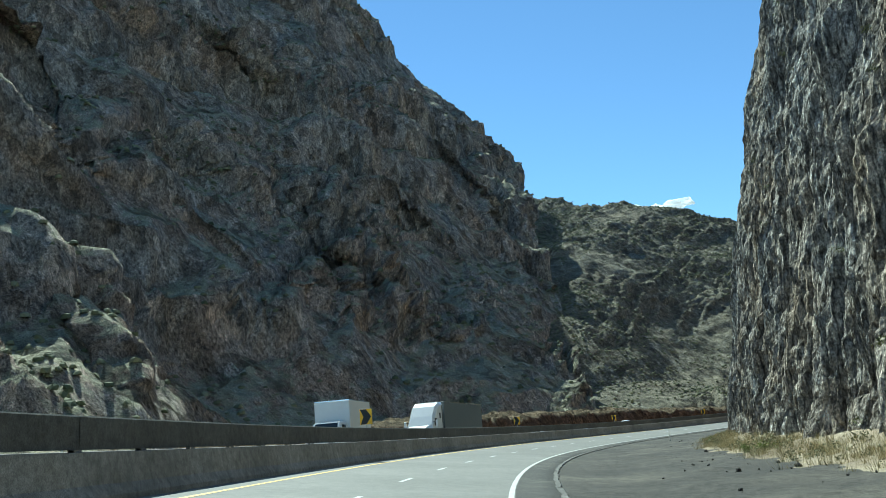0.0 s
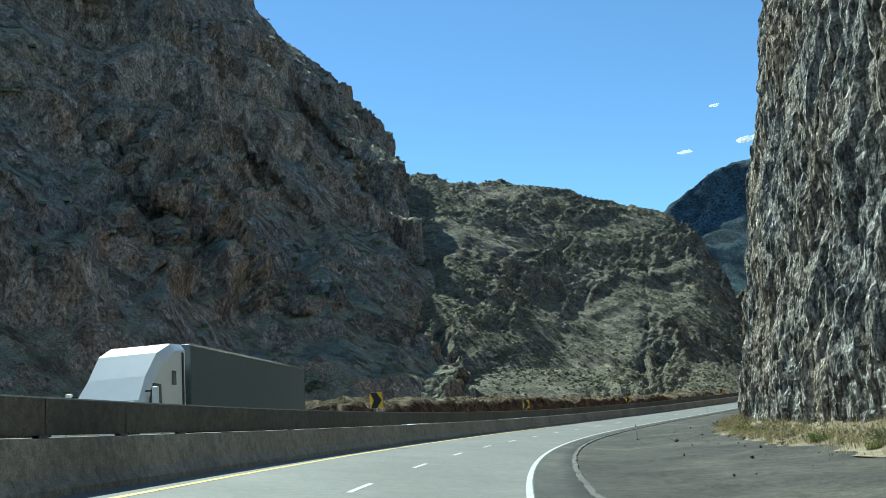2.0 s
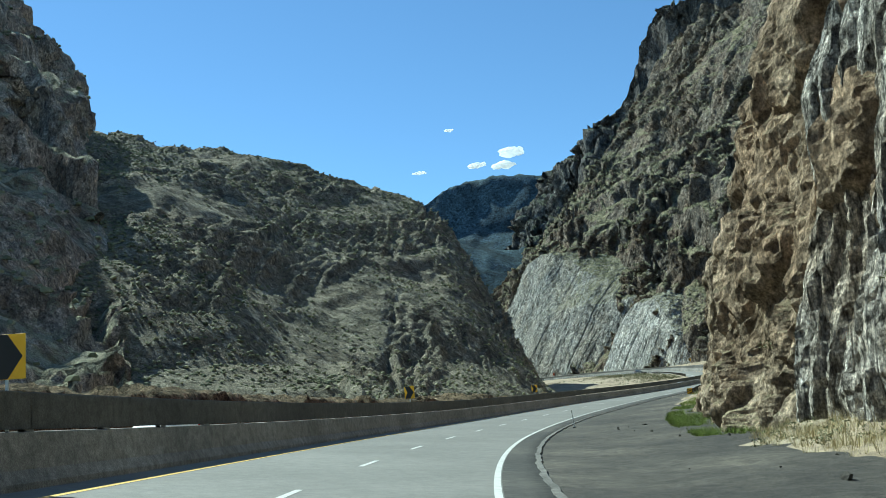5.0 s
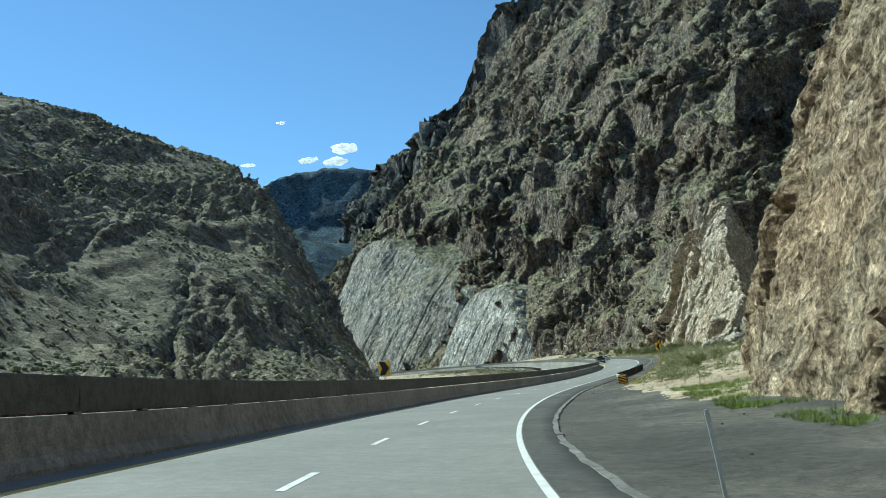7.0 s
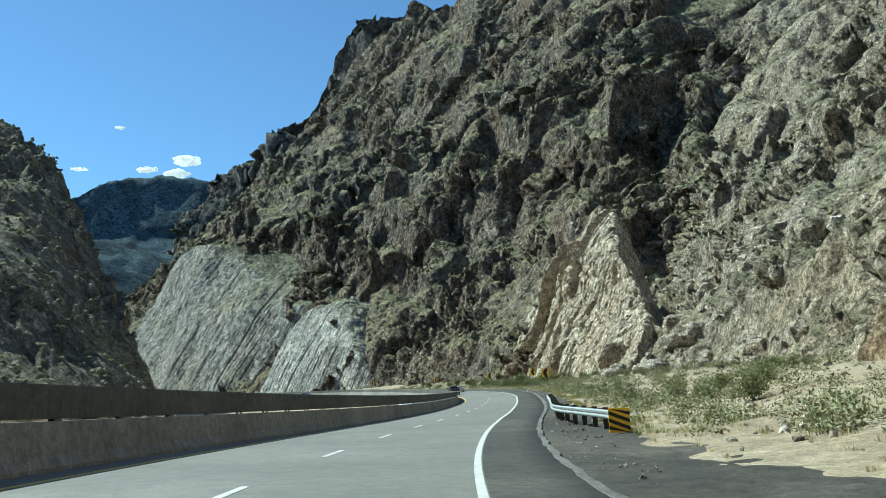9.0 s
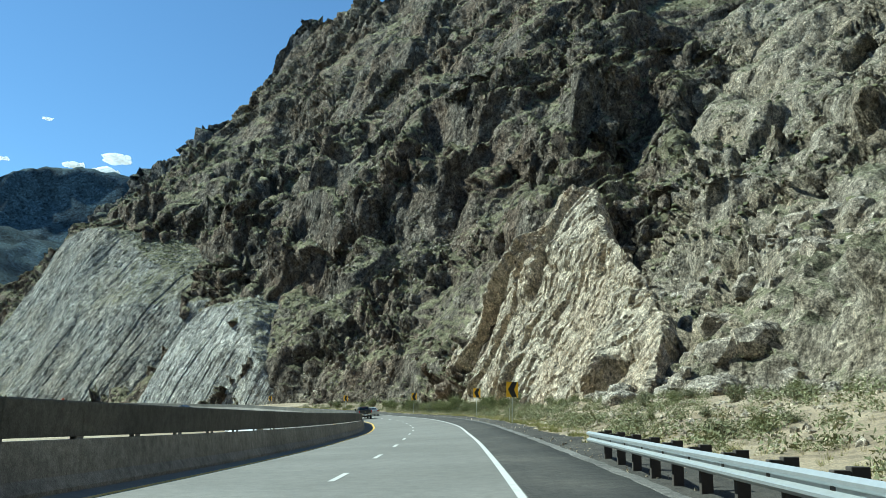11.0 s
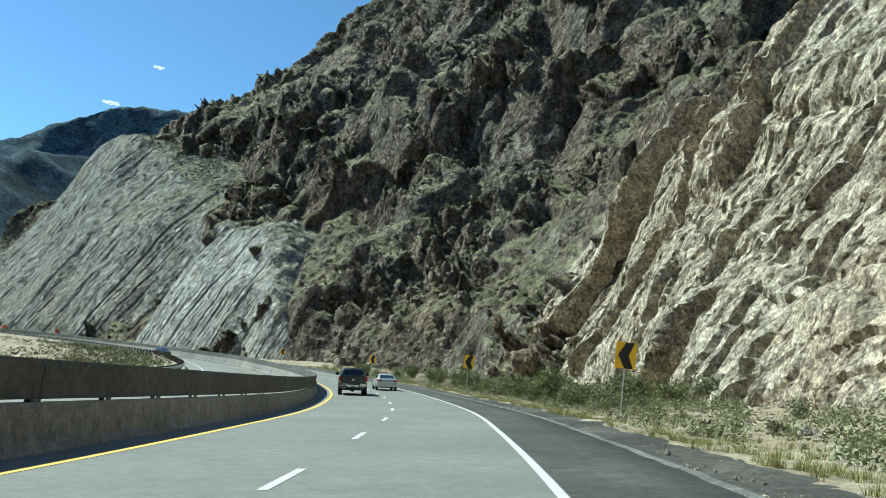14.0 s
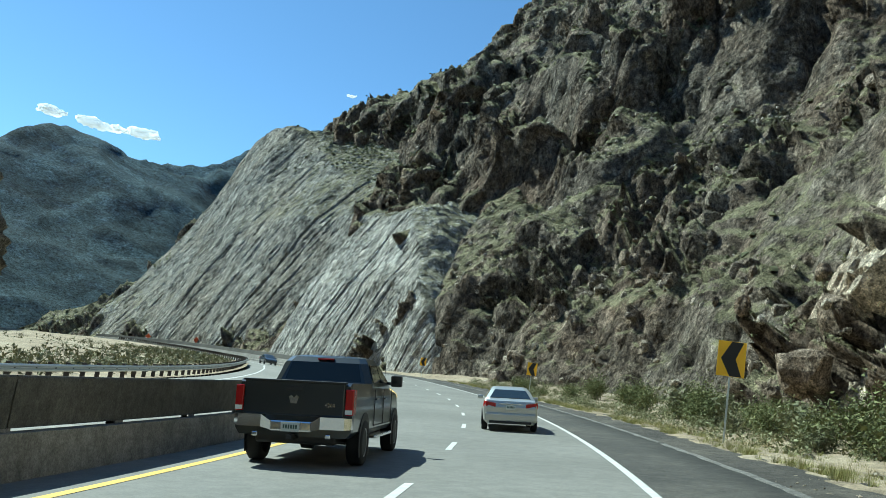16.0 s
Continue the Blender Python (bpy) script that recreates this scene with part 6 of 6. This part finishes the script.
n = 1700
s = rng.uniform(244, 430, n)
o = 6.5 + rng.gamma(2.5, 3.2, n)
keep = o < 36
s, o = s[keep], o[keep]
stones("bank_stones", verge_place(s, o), np.minimum(rng.gamma(2.0, 0.05, len(s)) + 0.03, 0.26), M_boulder, "pale broken stones on the dirt bank", rng)
n = 800
s = rng.normal(322, 14, n)
o = rng.normal(12.5, 2.6, n)
stones("rock_heap", verge_place(s, o), rng.gamma(2.2, 0.04, n) + 0.03, M_slab, "heap of broken pale stones on the bank", rng)
c = spots(P_mn, 4200, rng, 0.25, high=70.0)
stones("slope_boulders", c, np.minimum(rng.gamma(2.2, 0.17, len(c)) + 0.12, 0.8), M_boulder, "grey broken boulders on the lower mountain slope", rng)
c = spots(P_ms, 500, rng, 0.25, high=24.0)
stones("scree_boulders", c, np.minimum(rng.gamma(2.2, 0.12, len(c)) + 0.1, 0.5), M_boulder, "pale broken boulders on the sunlit slope", rng)
for name, p, count, high, mat, label in (("slope_blocks", P_ms, 1000, 30.0, M_boulder, "pale broken blocks strewn over the lower sunlit slope"), ("foot_blocks", P_mn, 1300, 60.0, M_block, "brown broken blocks strewn over the foot of the mountain face")):
    c = spots(p, count, rng, 0.2, high=high)
    c = c[(c[:, 0] > 172) & (c[:, 1] < 408)]
    r = np.minimum(rng.gamma(2.0, 0.38, len(c)) + 0.3, 2.2)
    c[:, 2] -= 0.25 * r
    stones(name, c, r, mat, label, rng, 2)
n = 1100
s = rng.uniform(238, 420, n)
o = 4.2 + rng.normal(0, 0.45, n)
stones("shoulder_grit", verge_place(s, o), rng.gamma(1.5, 0.012, n) + 0.008, M_slab, "pale grit along the edge of the shoulder", rng)
n = 800
s = rng.uniform(20, 205, n)
o = 4.9 + np.abs(rng.normal(7.5, 3.2, n))
keep = o < 14.5
s, o = s[keep], o[keep]
stones("apron_stones", verge_place(s, o), rng.gamma(1.6, 0.022, len(s)) + 0.012, M_gravel, "loose dark stones on the gravel", rng)



def boulder(x, y, r, seed, label):
    """A worn boulder, half sunk in the ground."""
    bm = bmesh.new()
    bmesh.ops.create_icosphere(bm, subdivisions=4, radius=1.0)
    q = np.array([v.co[:] for v in bm.verts])
    f1, f2, _ = cells(q * 1.3 + seed * 3.1)
    d = 1 + 0.34 * fbm(q * 0.9 + seed * 7.7, 4, 0.55) - 0.10 * np.clip(1 - (f2 - f1) * 7, 0, 1) + 0.05 * fbm(q * 5 + seed, 3)
    for vert, co, k in zip(bm.verts, q, d):
        vert.co = (co[0] * k * r * 1.2, co[1] * k * r, co[2] * k * r * 0.85)
    ob = part("boulder", bm, M_boulder, None, "", True)
    s, o = nearest(x, y)
    ob.matrix_world = pose(x, y, ground_z(s, o) + 0.1 * r, 0, 0, seed * 77)
    return tagged(ob, label, "boulder", group="boulders at the foot of the rib")


for k, (x, y, r) in enumerate(((188, 251, 1.6), (190.5, 246, 1.2), (178, 237, 1.0), (184, 246, 0.8), (199, 259, 1.3), (196, 262, 1.2), (205, 266, 1.4), (171, 232, 0.9), (212, 272, 1.0), (181, 242, 0.8))):
    boulder(x, y, r, k + 1, "pale worn boulder half sunk at the foot of the rib")

# ---- small clouds ----
M_cloud, cn, cl, cb = material("cloud_white", 1.0)
thin = cn.new("ShaderNodeBsdfTranslucent")
thin.inputs["Color"].default_value = (0.98, 0.99, 1.0, 1)
both = cn.new("ShaderNodeMixShader")
both.inputs[0].default_value = 0.8
cb.inputs["Base Color"].default_value = (0.97, 0.98, 1.0, 1)
cb.inputs["Specular IOR Level"].default_value = 0.0
cl.new(cb.outputs[0], both.inputs[1])
cl.new(thin.outputs[0], both.inputs[2])
# faint emission added to brighten the clouds, which are no light source
glow = cn.new("ShaderNodeEmission")
glow.inputs["Color"].default_value = (0.9, 0.95, 1.0, 1)
glow.inputs["Strength"].default_value = 0.05
bright = cn.new("ShaderNodeAddShader")
cl.new(both.outputs[0], bright.inputs[0])
cl.new(glow.outputs[0], bright.inputs[1])
cl.new(bright.outputs[0], cn["Material Output"].inputs["Surface"])


def cloud(az, el, dist, w, h, seed):
    g = np.random.default_rng(seed)
    bm = bmesh.new()
    for k in range(16):
        t = g.uniform(-1, 1)
        r = h * (0.35 + 0.65 * (1 - t * t)) * g.uniform(0.5, 1.0)
        bmesh.ops.create_icosphere(bm, subdivisions=3, radius=1.0, matrix=Matrix.Translation((t * w / 2, g.normal(0, h * 0.5), g.uniform(-0.15, 0.35) * h)) @ Matrix.Diagonal((r * 1.5, r, r * 0.6, 1)))
    for v in bm.verts:
        v.co += Vector(noise.noise_vector(v.co / h * 1.7)) * h * 0.32 + Vector(noise.noise_vector(v.co / h * 5.0)) * h * 0.12
    ob = part("cloud", bm, M_cloud, None, "small white fair-weather cloud", True)
    tagged(ob, "small white fair-weather cloud in the blue sky", "cloud", "small clouds", "structure")
    a, e = radians(az), radians(el)
    ob.matrix_world = pose(100 + dist * math.sin(a) * math.cos(e), 230 + dist * math.cos(a) * math.cos(e), dist * math.sin(e), 0, 0, -az)


for az, el, w, h, seed in ((32.1, 15.1, 90, 24, 1), (30.2, 15.3, 75, 18, 2), (32.7, 15.9, 80, 30, 6), (26.2, 15.1, 60, 10, 3), (13.2, 12.8, 210, 30, 4), (11.0, 12.9, 90, 26, 8), (16.2, 12.8, 140, 28, 5), (28.5, 17.8, 35, 8, 7)):
    cloud(az, el, 4000, w * 1.1, h * 1.05, seed)
